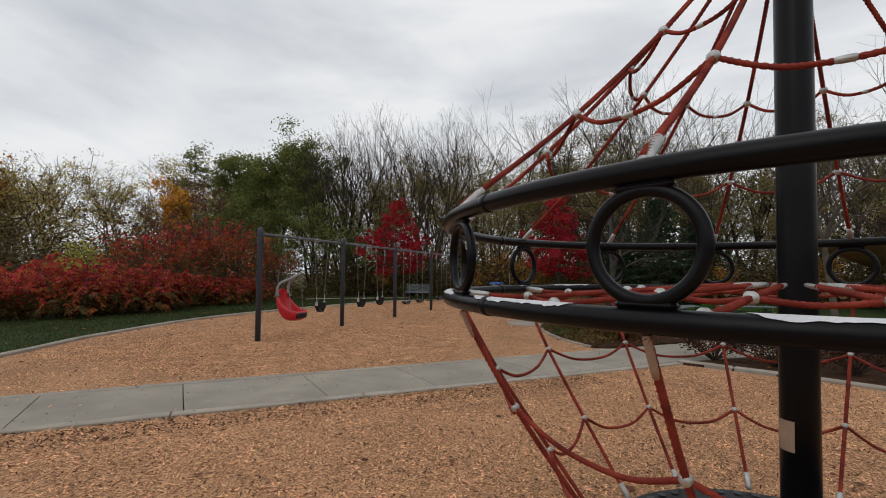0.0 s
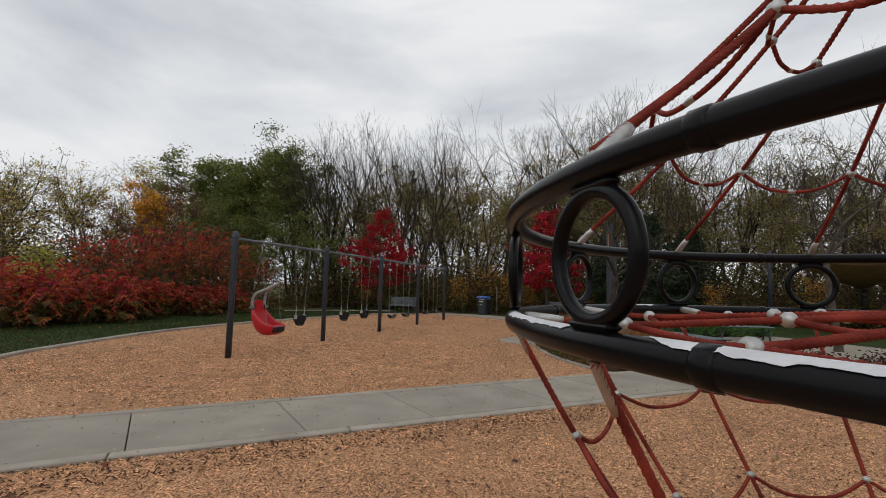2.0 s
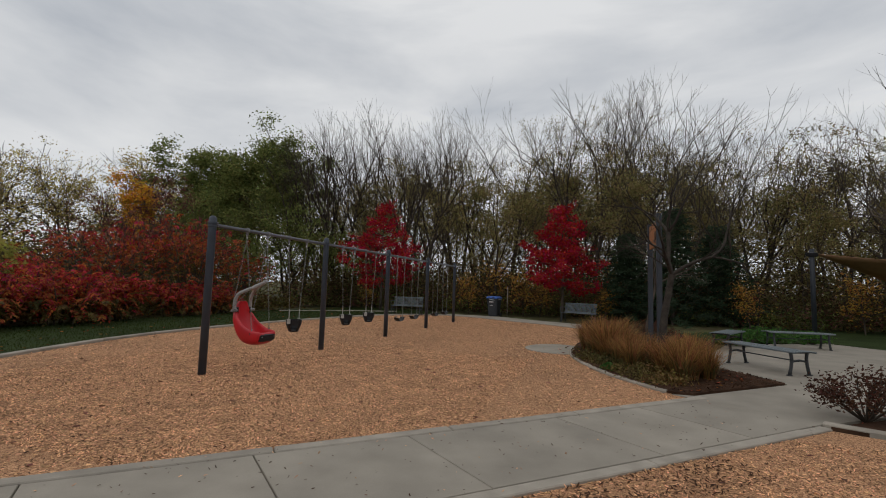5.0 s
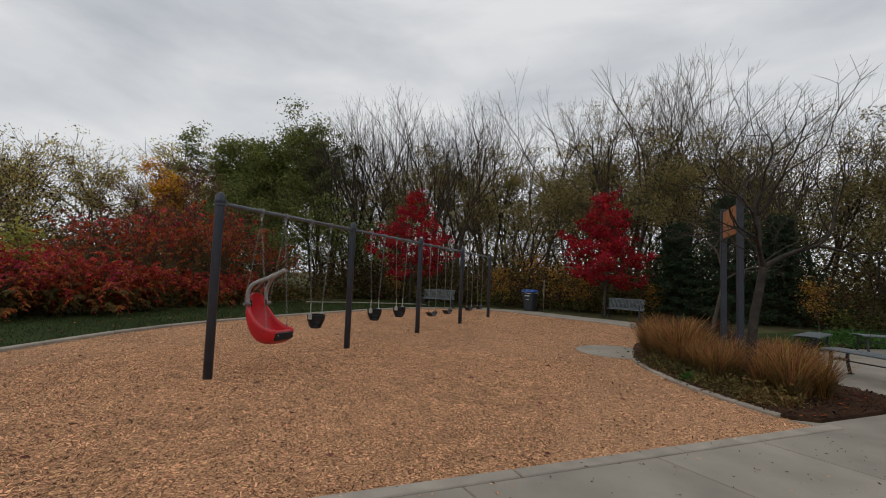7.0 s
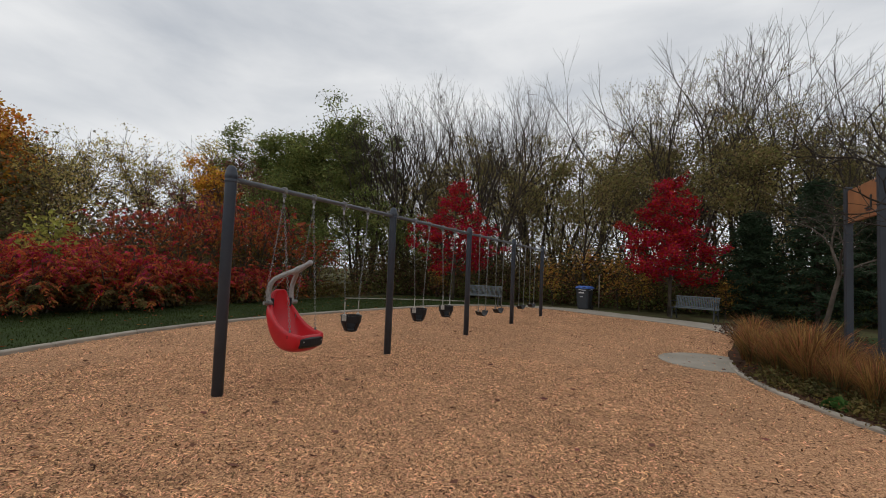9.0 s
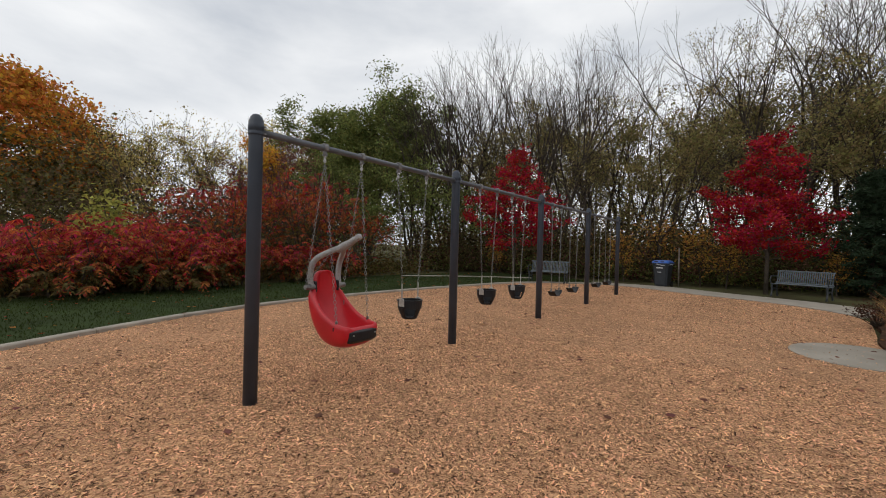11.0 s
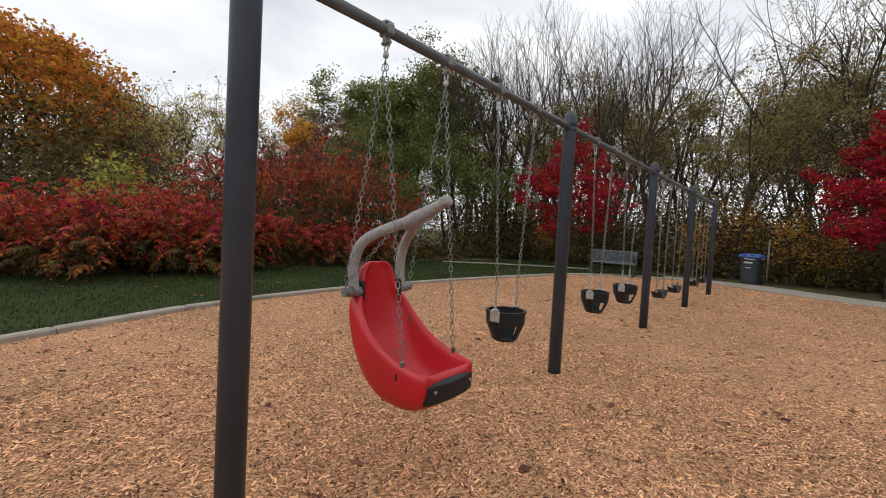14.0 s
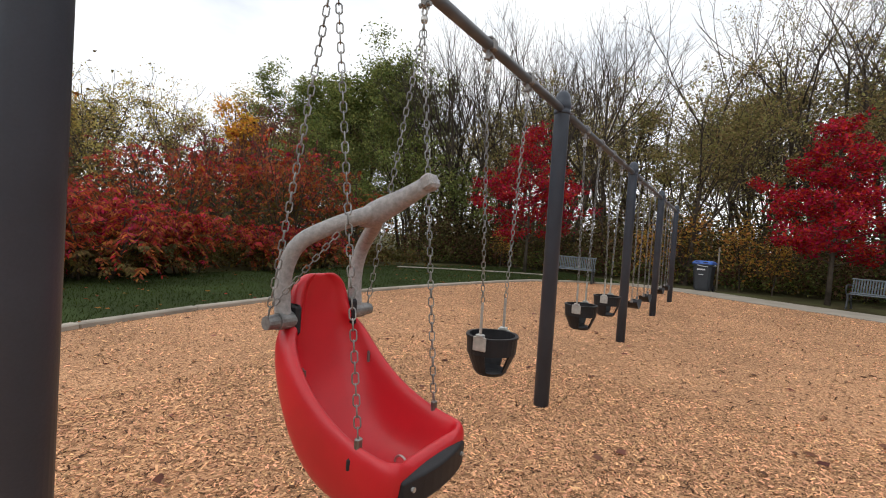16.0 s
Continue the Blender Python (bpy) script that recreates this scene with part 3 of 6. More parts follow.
    for v in (-0.15, 0.15):
        s = Build()
        s.tube([(0.423, yc + v, 0.535), (0.433, yc + v, 0.535)], 0.008, 8)
        part("screw", s, M_ALU, bumper)
    for v in (-1, 1):
        # pivots with black gaskets
        s = Build()
        s.tube([(-0.165, yc + v * 0.15, 0.975), (-0.165, yc + v * 0.225, 0.975)], 0.032, 16)
        s.tube([(-0.165, yc + v * 0.22, 0.975), (-0.165, yc + v * 0.272, 0.975)], [0.028, 0.025], 14)
        part("pivot", s, M_CLAMP, t, "bare metal pivot pin", smooth=False)
        g = Build()
        g.box((-0.17, yc + v * 0.15, 0.975), (0.085, 0.026, 0.115), 0, 0.012)
        part("gasket", g, M_RUBBER, t)
        k = Build()
        k.box((-0.07, yc + v * 0.178, 0.79), (0.014, 0.008, 0.05), 0, 0.003)
        k.tube([(-0.062, yc + v * 0.172, 0.77 + 0.012 * q) for q in range(4)], 0.005, 6)
        part("buckle", k, M_CHAIN, shell, "small steel strap eye")
        k = Build()
        k.box((0.235, yc + v * 0.236, 0.585), (0.02, 0.022, 0.046), 0, 0.008)
        part("slot", k, M_RUBBER, shell, "dark moulded slot")
        k = Build()
        k.tube([(0.2 + 0.028 * math.cos(w), yc + v * 0.09, 0.447 + 0.03 * math.sin(w)) for w in [math.pi * q / 10 for q in range(11)]], 0.005, 6)
        part("strap_loop", k, M_ALU, shell, "bright steel strap loop")
    arm = Build()
    for v in (-1, 1):
        arm.tube(spline([(-0.165, yc + v * 0.19, 0.95), (-0.185, yc + v * 0.192, 1.06), (-0.175, yc + v * 0.188, 1.18), (-0.125, yc + v * 0.17, 1.27), (-0.03, yc + v * 0.11, 1.335),
                         (0.06, yc + v * 0.035, 1.385), (0.12, yc, 1.41)], 0.03), 0.030, 14)
    arm.tube(spline([(0.0, yc, 1.35), (0.08, yc, 1.395), (0.16, yc, 1.43), (0.24, yc, 1.468), (0.30, yc, 1.50)], 0.03), [0.012, 0.030, 0.044, 0.046, 0.044, 0.040, 0.036, 0.033, 0.031, 0.030, 0.030, 0.03, 0.03][:len(spline([(0.0, yc, 1.35), (0.08, yc, 1.395), (0.16, yc, 1.43), (0.24, yc, 1.468), (0.30, yc, 1.50)], 0.03))], 14)
    bar = part("harness_bar", arm, M_GREYARM, t, "speckled pale grey moulded bar", smooth=True)
    e = Build()
    e.box((0.312, yc, 1.506), (0.05, 0.062, 0.055), 0, 0.01, m=Euler((0, radians(-28), 0)).to_matrix())
    part("latch_end", e, M_GREYARM, bar)
    for v, y in ((-1, 0.775), (1, 1.30)):
        top = hanger(t, 0, y)
        c = Build()
        chain(c, top, (0.25, yc + v * 0.218, 0.665))
        part("chain", c, M_CHAIN, t, "galvanised link chain", smooth=True)
        c = Build()
        chain(c, top, (-0.165, yc + v * 0.262, 1.0))
        part("chain", c, M_CHAIN, t, "galvanised link chain", smooth=True)
        s = Build()
        s.box((0.252, yc + v * 0.218, 0.64), (0.02, 0.026, 0.06), 0, 0.005)
        part("shackle", s, M_CHAIN, t)
    s = Build()
    chain(s, (-0.165, yc - 0.262, 1.02), (0.02, yc - 0.13, 1.31), 0.026, 0.0025, 0.008)
    part("safety_chain", s, M_CHAIN, t, smooth=True)
    return t


accessible_swing()


def bucket_swing(y, sway=0.0):
    t = thing("bucket_swing", "black rubber toddler bucket swing on galvanised chains", "swing", group="swings on the frame")
    z = 0.50
    b = Build()
    n = 28

    def shell_strip(lo, hi, r0, r1, w0, w1, th):
        """A strip round the seat between two angles, lower edge r0, upper edge r1."""
        steps = max(3, int((w1 - w0) / (math.tau / n)))
        k0 = len(b.v)
        for i in range(steps + 1):
            w = w0 + (w1 - w0) * i / steps
            for r, h in ((r0, lo), (r1, hi), (r1 - th, hi), (r0 - th, lo)):
                b.v.append((r * 0.95 * math.cos(w), y + r * math.sin(w), h))
        for i in range(steps):
            b.f += [(k0 + i * 4 + k, k0 + i * 4 + 4 + k, k0 + i * 4 + 4 + (k + 1) % 4, k0 + i * 4 + (k + 1) % 4) for k in range(4)]
        b.f += [(k0, k0 + 1, k0 + 2, k0 + 3), (k0 + steps * 4 + 3, k0 + steps * 4 + 2, k0 + steps * 4 + 1, k0 + steps * 4)]

    shell_strip(z + 0.13, z + 0.235, 0.158, 0.165, 0, math.tau, 0.014)
    shell_strip(z + 0.225, z + 0.24, 0.170, 0.170, 0, math.tau, 0.022)
    # two leg holes in front, the back closed
    shell_strip(z + 0.015, z + 0.135, 0.105, 0.158, -0.3, 0.3, 0.014)
    shell_strip(z + 0.015, z + 0.135, 0.105, 0.158, math.pi / 2 - 0.2, math.pi * 1.5 + 0.2, 0.014)
    b.lathe([(0.03, z - 0.012), (0.085, z - 0.004), (0.105, z + 0.018), (0.09, z + 0.028), (0.03, z + 0.02)], (0, y, 0), 24)
    part("seat", b, M_RUBBER, t, "black moulded rubber bucket seat", smooth=False)
    for v in (-1, 1):
        top = hanger(t, 0, y + v * 0.29)
        low = Vector((0, y + v * 0.163, z + 0.45))
        c = Build()
        chain(c, top, low)
        part("chain", c, M_CHAIN, t, smooth=True)
        p = Build()
        p.tube([low, (0, y + v * 0.163, z + 0.25)], 0.009, 8)
        rod = part("sleeve", p, M_ALU, t, "pale grey chain sleeve")
        q = Build()
        q.box((0, y + v * 0.168, z + 0.205), (0.085, 0.012, 0.085), 0, 0.004)
        q.box((0, y + v * 0.163, z + 0.252), (0.05, 0.034, 0.02), 0, 0.004)
        part("bracket", q, M_ALU, t, "bright metal seat bracket")
    return t


def belt_swing(y):
    t = thing("belt_swing", "black rubber belt swing on galvanised chains", "swing", group="swings on the frame")
    s = Build()
    curve = [(y - 0.24 + 0.48 * k / 12, 0.40 + 0.62 * (-0.24 + 0.48 * k / 12) ** 2 * 3.2) for k in range(13)]
    for yy, zz in curve:
        s.v += [(-0.08, yy, zz), (0.08, yy, zz), (0.08, yy, zz - 0.014), (-0.08, yy, zz - 0.014)]
    for k in range(12):
        s.f += [(k * 4 + i, k * 4 + (i + 1) % 4, k * 4 + 4 + (i + 1) % 4, k * 4 + 4 + i) for i in range(4)]
    s.f += [(3, 2, 1, 0), (48, 49, 50, 51)]
    part("seat", s, M_RUBBER, t, "black rubber belt")
    for v in (-1, 1):
        top = hanger(t, 0, y + v * 0.29)
        low = (0, y + v * 0.235, 0.56)
        c = Build()
        chain(c, top, low, 0.045, 0.0038, 0.011)
        part("chain", c, M_CHAIN, t, smooth=True)
        q = Build()
        q.tube([low, (0, y + v * 0.24, 0.50)], 0.02, 6)
        part("bracket", q, M_CLAMP, t)
    return t


for yy in (2.22, 4.24, 5.40):
    bucket_swing(yy)
for yy in (7.40, 8.58, 10.60, 11.74):
    belt_swing(yy)


# ---- rope climber ----
CX, CY, RING = 8.25, -5.5, 1.475
RING_LOW, RING_HIGH = 1.408, 1.722
HOOPS = [-115.2, -144.4, -174.6, 152.0, 121.6, 91.9, 62.0, 32.2, 3.0, -26.3, -55.5, -84.8]
POLE, LEAN = (8.31, -5.46), (-0.062, -0.025)


def polar(angle, r, z):
    return Vector((CX + r * math.cos(radians(angle)), CY + r * math.sin(radians(angle)), z))


def rope(build, points, r=0.0125, step=0.0055):
    """Four laid strands, a full turn about every 75 mm."""
    build.tube(spline(points, step), r * 0.66, 8, twist=0.46, lobe=0.11)


def ferrule(parent, a, b, r=0.02, label="pale metal rope ferrule", mat=None):
    a, b = Vector(a), Vector(b)
    s = Build()
    d = b - a
    s.tube([a, a + d * 0.12, a + d * 0.75, b], [r * 0.72, r * 0.85, r * 0.8, r * 0.66], 10)
    return part("ferrule", s, mat or M_ALU, parent, label, smooth=True)


def knot(parent, at, r=0.026):
    r *= 0.66
    s = Build()
    s.lathe([(r * 0.4, -r), (r * 0.9, -r * 0.6), (r * 1.1, 0), (r * 0.9, r * 0.6), (r * 0.4, r)], at, 10)
    return part("rope_joint", s, M_ALU, parent, smooth=True)


def rope_climber():
    t = thing("rope_climber", "spinning rope net climber with black steel rings and red ropes", "climbing frame")
    p = Build()
    # the mast leans slightly
    p.tube([(POLE[0] + LEAN[0] * (1 - z / 3.0), POLE[1] + LEAN[1] * (1 - z / 3.0), z) for z in (-0.05, 1.2, 3.45, 3.5, 3.53)], [0.072, 0.072, 0.072, 0.066, 0.04], 32)
    pole = part("centre_pole", p, M_BLACK, t, "black painted steel mast", smooth=True)
    k = Build()
    arc = [radians(a) for a in range(-192, -117, 6)]
    for a in arc:
        for z in (0.77, 0.897):
            k.v.append((POLE[0] + LEAN[0] * (1 - z / 3.0) + 0.0735 * math.cos(a), POLE[1] + LEAN[1] * (1 - z / 3.0) + 0.0735 * math.sin(a), z))
    k.f += [(2 * i, 2 * i + 2, 2 * i + 3, 2 * i + 1) for i in range(len(arc) - 1)]
    part("tape", k, M_TAPE, pole, "tan tape patch")
    circle = lambda r, z, n=120: [polar(360 * i / n, r, z) for i in range(n)]
    rings = {}
    for z, name in ((RING_LOW, "lower_ring"), (RING_HIGH, "upper_ring")):
        b = Build()
        b.tube(circle(RING, z), 0.0275, 18, closed=True)
        rings[z] = part(name, b, M_BLACK, t, "glossy black steel ring tube", smooth=True)
    # sleeves where the ring sections join
    for a in (-135.5, -78, -18, 42, 102, 162):
        for z in rings:
            s = Build()
            s.tube([polar(a + q, RING, z) for q in (-0.7, -0.5, 0.5, 0.7)], [0.0275, 0.0305, 0.0305, 0.0275], 16)
            part("sleeve", s, M_BLACK, rings[z], smooth=True)
    # whitish ragged-edged strips along the top of the lower ring
    for a0, a1 in ((-166, -146), (-139.5, -121.5), (-108.5, -74), (128, 142), (150, 156), (20, 50)):
        b = Build()
        n = int((a1 - a0) * 2.5)
        rr = noise
        for i in range(n + 1):
            a = a0 + (a1 - a0) * i / n
            end = min(1, min(i, n - i) / 4)
            lo = 92 + (32 + 16 * rr.noise((a * 0.7, 1.5, 0)) + 6 * rr.noise((a * 2.6, 1.5, 4))) * end
            hi = 92 - (44 + 14 * rr.noise((a * 0.6, 7.5, 0)) + 9 * rr.noise((a * 2.2, 3.5, 2))) * end
            for q in (lo, lo * 0.67 + hi * 0.33, lo * 0.33 + hi * 0.67, hi):
                b.v.append(polar(a, RING - 0.0292 * math.cos(radians(q)) * -1, RING_LOW + 0.0292 * math.sin(radians(q))))
        for i in range(n):
            b.f += [(i * 4 + k, i * 4 + k + 1, i * 4 + 5 + k, i * 4 + 4 + k) for k in (0, 1, 2)]
        part("worn_patch", b, M_WHITISH, rings[RING_LOW], "whitish ragged-edged patch along the top of the black ring", smooth=True)
    mid, hr = (RING_LOW + RING_HIGH) / 2, (RING_HIGH - RING_LOW) / 2 - 0.041
    for a in HOOPS:
        b = Build()
        c = polar(a, RING, mid)
        side = Vector((-math.sin(radians(a)), math.cos(radians(a)), 0))
        b.tube([c + side * hr * math.cos(w) + Vector((0, 0, hr * math.sin(w))) for w in [math.tau * i / 40 for i in range(40)]], 0.0155, 12, closed=True)
        hoop = part("hoop", b, M_BLACK, t, "black steel hoop between the rings", smooth=True)
        for z in (RING_LOW + 0.034, RING_HIGH - 0.034):
            w = Build()
            w.box((c.x, c.y, z), (0.034, 0.13, 0.022), radians(a), 0.01)
            part("weld_block", w, M_BLACK, hoop)
    # ropes from the upper ring to the mast head
    top_z = 3.17
    mast = lambda a: Vector((POLE[0] + 0.12 * math.cos(radians(a)), POLE[1] + 0.12 * math.sin(radians(a)), top_z))
    up = lambda a, s: polar(a, RING, RING_HIGH + 0.03).lerp(mast(a), s) - Vector((0, 0, 0.10 * 4 * s * (1 - s)))
    for a in HOOPS:
        b = Build()
        rope(b, [up(a, s) for s in (0.0, 0.25, 0.5, 0.75, 1.0)], 0.0155)
        r = part("guy_rope", b, M_ROPE, t, "red braided rope", smooth=True)
        ferrule(r, up(a, 0.0) - Vector((0, 0, 0.012)), up(a, 0.055), 0.0185)
        for s in (0.32, 0.6):
            knot(t, up(a, s), 0.028)
    for s, dip in ((0.32, 0.08), (0.6, 0.06)):
        for a, c in zip(HOOPS, HOOPS[1:] + HOOPS[:1]):
            gap = (c - a + 180) % 360 - 180
            b = Build()
            mids = [up(a, s), up(a + gap * 0.3, s) - Vector((0, 0, dip)), up(a + gap * 0.7, s) - Vector((0, 0, dip)), up(c, s)]
            rope(b, mids, 0.0125)
            r = part("net_rope", b, M_ROPE, t, smooth=True)
            ferrule(r, up(a + gap * 0.46, s) - Vector((0, 0, dip * 1.12)), up(a + gap * 0.54, s) - Vector((0, 0, dip * 1.12)), 0.012)
    # net floor inside the lower ring
    for i, a in enumerate(HOOPS):
        b = Build()
        rope(b, [polar(a, RING - 0.03, RING_LOW), polar(a, 1.12, RING_LOW - 0.012), polar(a, 0.66, RING_LOW + 0.022), polar(a, 0.22, RING_LOW + 0.055)], 0.0175)
        r = part("floor_rope", b, M_ROPE, t, smooth=True)
        ferrule(r, polar(a, RING - 0.03, RING_LOW + 0.004), polar(a, RING - 0.16, RING_LOW - 0.006), 0.02)
        ferrule(r, polar(a, 0.25, RING_LOW + 0.05), polar(a, 0.13, RING_LOW + 0.06), 0.013)
        c = HOOPS[(i + 1) % 12]
        gap = (c - a + 180) % 360 - 180
        for rad, dz in ((1.12, -0.012), (0.66, 0.022)):
            b = Build()
            rope(b, [polar(a, rad, RING_LOW + dz), polar(a + gap * 0.5, rad * 0.9, RING_LOW + dz - 0.02), polar(c, rad, RING_LOW + dz)], 0.0165)
            part("floor_rope", b, M_ROPE, t, smooth=True)
            knot(t, polar(a, rad, RING_LOW + dz), 0.036)
    # net below, down to the perforated foot plate
    wall = [(RING, RING_LOW - 0.03), (1.275, 1.03), (1.02, 0.66), (0.76, 0.30)]
    for i, a in enumerate(HOOPS):
        b = Build()
        rope(b, [polar(a, r, z) for r, z in wall], 0.0145)
        r = part("side_rope", b, M_ROPE, t, smooth=True)
        ferrule(r, polar(a, *wall[0]), polar(a, RING - 0.045, 1.285), 0.0115, "tan taped rope sleeve", M_TAPE)
        ferrule(r, polar(a, 0.80, 0.36), polar(a, 0.75, 0.285), 0.019)
        c = HOOPS[(i + 1) % 12]
        gap = (c - a + 180) % 360 - 180
        for rad, z in wall[1:3]:
            b = Build()
            rope(b, [polar(a, rad, z), polar(a + gap * 0.3, rad * 0.955, z - 0.075), polar(a + gap * 0.7, rad * 0.955, z - 0.075), polar(c, rad, z)], 0.0125)
            part("net_rope", b, M_ROPE, t, smooth=True)
            knot(t, polar(a, rad, z), 0.024)
    d = Build()
    d.lathe([(0.68, 0.16), (0.76, 0.19), (0.795, 0.225), (0.795, 0.25), (0.76, 0.268), (0.12, 0.272)], (CX, CY, 0), 60)
    plate = part("foot_plate", d, M_RUBBER, t, "black perforated round foot plate", smooth=False)
    h = Build()
    for rr in range(6):
        rad = 0.24 + rr * 0.095
        for q in range(int(rad * 70)):
            w = math.tau * (q + 0.5 * (rr % 2)) / int(rad * 70)
            x, y = CX + rad * math.cos(w), CY + rad * math.sin(w)
            h.v += [(x + 0.022 * math.cos(v), y + 0.022 * math.sin(v), 0.2755) for v in [math.tau * k / 8 for k in range(8)]]
            k0 = len(h.v) - 8
            h.f.append(tuple(range(k0, k0 + 8)))
    tagged(part("perforation", h, M_IRON, plate), kind="stuff")
    return t


rope_climber()


# ---- benches, bin, sign, shade ----
def bench_leg(b, x, z):
    """A cast end frame in the y-z plane with flared feet."""
    for s in (-1, 1):
        b.tube(spline([(x, s * 0.19, z - 0.02), (x, s * 0.17, z - 0.14), (x, s * 0.185, z - 0.28), (x, s * 0.225, 0.02)], 0.06), 0.029, 8)
        b.box((x, s * 0.232, 0.012), (0.06, 0.09, 0.024), 0, 0.006)
    b.tube([(x, -0.19, z - 0.2), (x, 0, z - 0.17), (x, 0.19, z - 0.2)], 0.02, 8)
    b.box((x, 0, z - 0.025), (0.045, 0.46, 0.03), 0, 0.008)


def backless_bench():
    t = thing("backless_bench", "blue-grey slatted metal bench without back, cast iron legs", "bench", group="plaza benches")
    z, half = 0.46, 0.86
    for v in range(9):
        y = -0.20 + 0.05 * v
        s = Build()
        s.box((0, y, z + 0.006 * (1 - (y / 0.2) ** 2)), (2 * half, 0.041, 0.016), 0, 0.004)
        part("slat", s, M_BENCH, t)
    for v in (-1, 1):
        s = Build()
        s.tube([(-half, v * 0.236, z - 0.012), (half, v * 0.236, z - 0.012)], 0.018, 10)
        part("edge_rail", s, M_BENCH, t)
        b = Build()
        bench_leg(b, v * 0.72, z)
        part("leg_frame", b, M_IRON, t, "dark cast iron leg frame", smooth=True)
    s = Build()
    s.tube([(-0.72, 0, z - 0.19), (0.72, 0, z - 0.19)], 0.012, 8)
    part("stretcher", s, M_IRON, t)
    return t


def backed_bench():
    t = thing("park_bench", "blue-grey slatted metal park bench with back and arms", "bench", group="park benches by the walk")
    z, half = 0.44, 0.80
    for v in range(8):
        s = Build()
        s.box((0, -0.2 + 0.055 * v, z - 0.012 * math.sin(v / 7 * math.pi)), (2 * half, 0.044, 0.016), 0, 0.004)
        part("slat", s, M_BENCH, t)
    for v in range(26):
        x = -half + 0.04 + (2 * half - 0.08) * v / 25
        s = Build()
        s.tube([(x, 0.215, z + 0.03), (x, 0.245, z + 0.2), (x, 0.30, z + 0.42)], 0.018, 6)
        part("back_slat", s, M_BENCH, t)
    for zz, y in ((0.03, 0.215), (0.43, 0.303)):
        s = Build()
        s.tube([(-half, y, z + zz), (half, y, z + zz)], 0.022, 10)
        part("back_rail", s, M_BENCH, t)
    for v in (-1, 1):
        b = Build()
        bench_leg(b, v * 0.76, z)
        b.tube(spline([(v * 0.79, 0.27, z + 0.24), (v * 0.79, 0.05, z + 0.25), (v * 0.79, -0.2, z + 0.24), (v * 0.79, -0.24, z + 0.14), (v * 0.79, -0.2, z)], 0.06), 0.018, 8)
        part("end_frame", b, M_IRON, t, "dark cast iron end frame with arm", smooth=True)
    return t


first = backless_bench()
first.matrix_basis = pose(9.2, 5.55, 0.012, 0, 0, -60)
copy_thing(first, pose(9.38, 9.3, 0.012, 0, 0, 64))
copy_thing(first, pose(11.45, 10.55, 0.012, 0, 0, 10))
seat = backed_bench()
seat.matrix_basis = pose(-3.5, 15.9, 0.03, 0, 0, 4)
copy_thing(seat, pose(4.95, 16.6, 0.02, 0, 0, -24))


def wheeled_bin():
    t = thing("wheeled_bin", "dark plastic recycling cart with a blue lid and bag edge", "bin", (0.55, 18.3, 0.0), -12)
    b = Build()
    n = 4
    for w, d, z in ((0.23, 0.24, 0.03), (0.25, 0.27, 0.12), (0.30, 0.33, 0.90), (0.33, 0.36, 0.92), (0.33, 0.36, 0.97)):
        c = 0.07
        b.v += [(w - c, -d, z), (w, -d + c, z), (w, d - c, z), (w - c, d, z), (-w + c, d, z), (-w, d - c, z), (-w, -d + c, z), (-w + c, -d, z)]
    for i in range(n):
        b.f += [(i * 8 + k, i * 8 + (k + 1) % 8, i * 8 + 8 + (k + 1) % 8, i * 8 + 8 + k) for k in range(8)]
    b.f += [tuple(range(7, -1, -1)), tuple(range(32, 40))]
    body = part("body", b, M_BIN, t)
    lid = Build()
    for i, (s, z) in enumerate(((1.02, 0.972), (1.03, 0.99), (0.98, 1.03), (0.86, 1.07), (0.6, 1.09))):
        w, d, c = 0.33 * s, 0.37 * s, 0.08
        lid.v += [(w - c, -d, z), (w, -d + c, z), (w, d - c, z), (w - c, d, z), (-w + c, d, z), (-w, d - c, z), (-w, -d + c, z), (-w + c, -d, z)]
    for i in range(4):
        lid.f += [(i * 8 + k, i * 8 + (k + 1) % 8, i * 8 + 8 + (k + 1) % 8, i * 8 + 8 + k) for k in range(8)]
    lid.f += [tuple(range(7, -1, -1)), tuple(range(32, 40))]
    top = part("lid", lid, M_BINLID, t, "domed blue lid")
    for x in (-0.13, 0.12):
        o = Build()
        o.box((x, -0.345, 1.02), (0.16, 0.05, 0.06), 0, 0.012)
        part("flap", o, M_RUBBER, top, "dark opening flap")
    g = Build()
    ring = [(0.35 * math.cos(w) * (1 + 0.03 * math.sin(5 * w)), 0.38 * math.sin(w), 0.94 - 0.05 * abs(math.sin(1.5 * w))) for w in [math.tau * k / 28 for k in range(28)]]
    g.tube(ring, 0.016, 6, closed=True)
    part("bag_edge", g, M_BAG, t, "pale crumpled bag edge")
    for z, w in ((0.78, 0.26), (0.60, 0.16)):
        q = Build()
        q.box((-0.02, -0.322 + (0.78 - z) * 0.07, z), (w, 0.012, 0.05 if z > 0.7 else 0.025), 0, 0.003)
        part("print", q, M_LABEL, body, "pale printed bar")
    for v in (-1, 1):
        q = Build()
        q.tube([(v * 0.245, 0.24, 0.11), (v * 0.30, 0.24, 0.11)], 0.11, 16)
        part("wheel", q, M_RUBBER, t)
    return t


wheeled_bin()

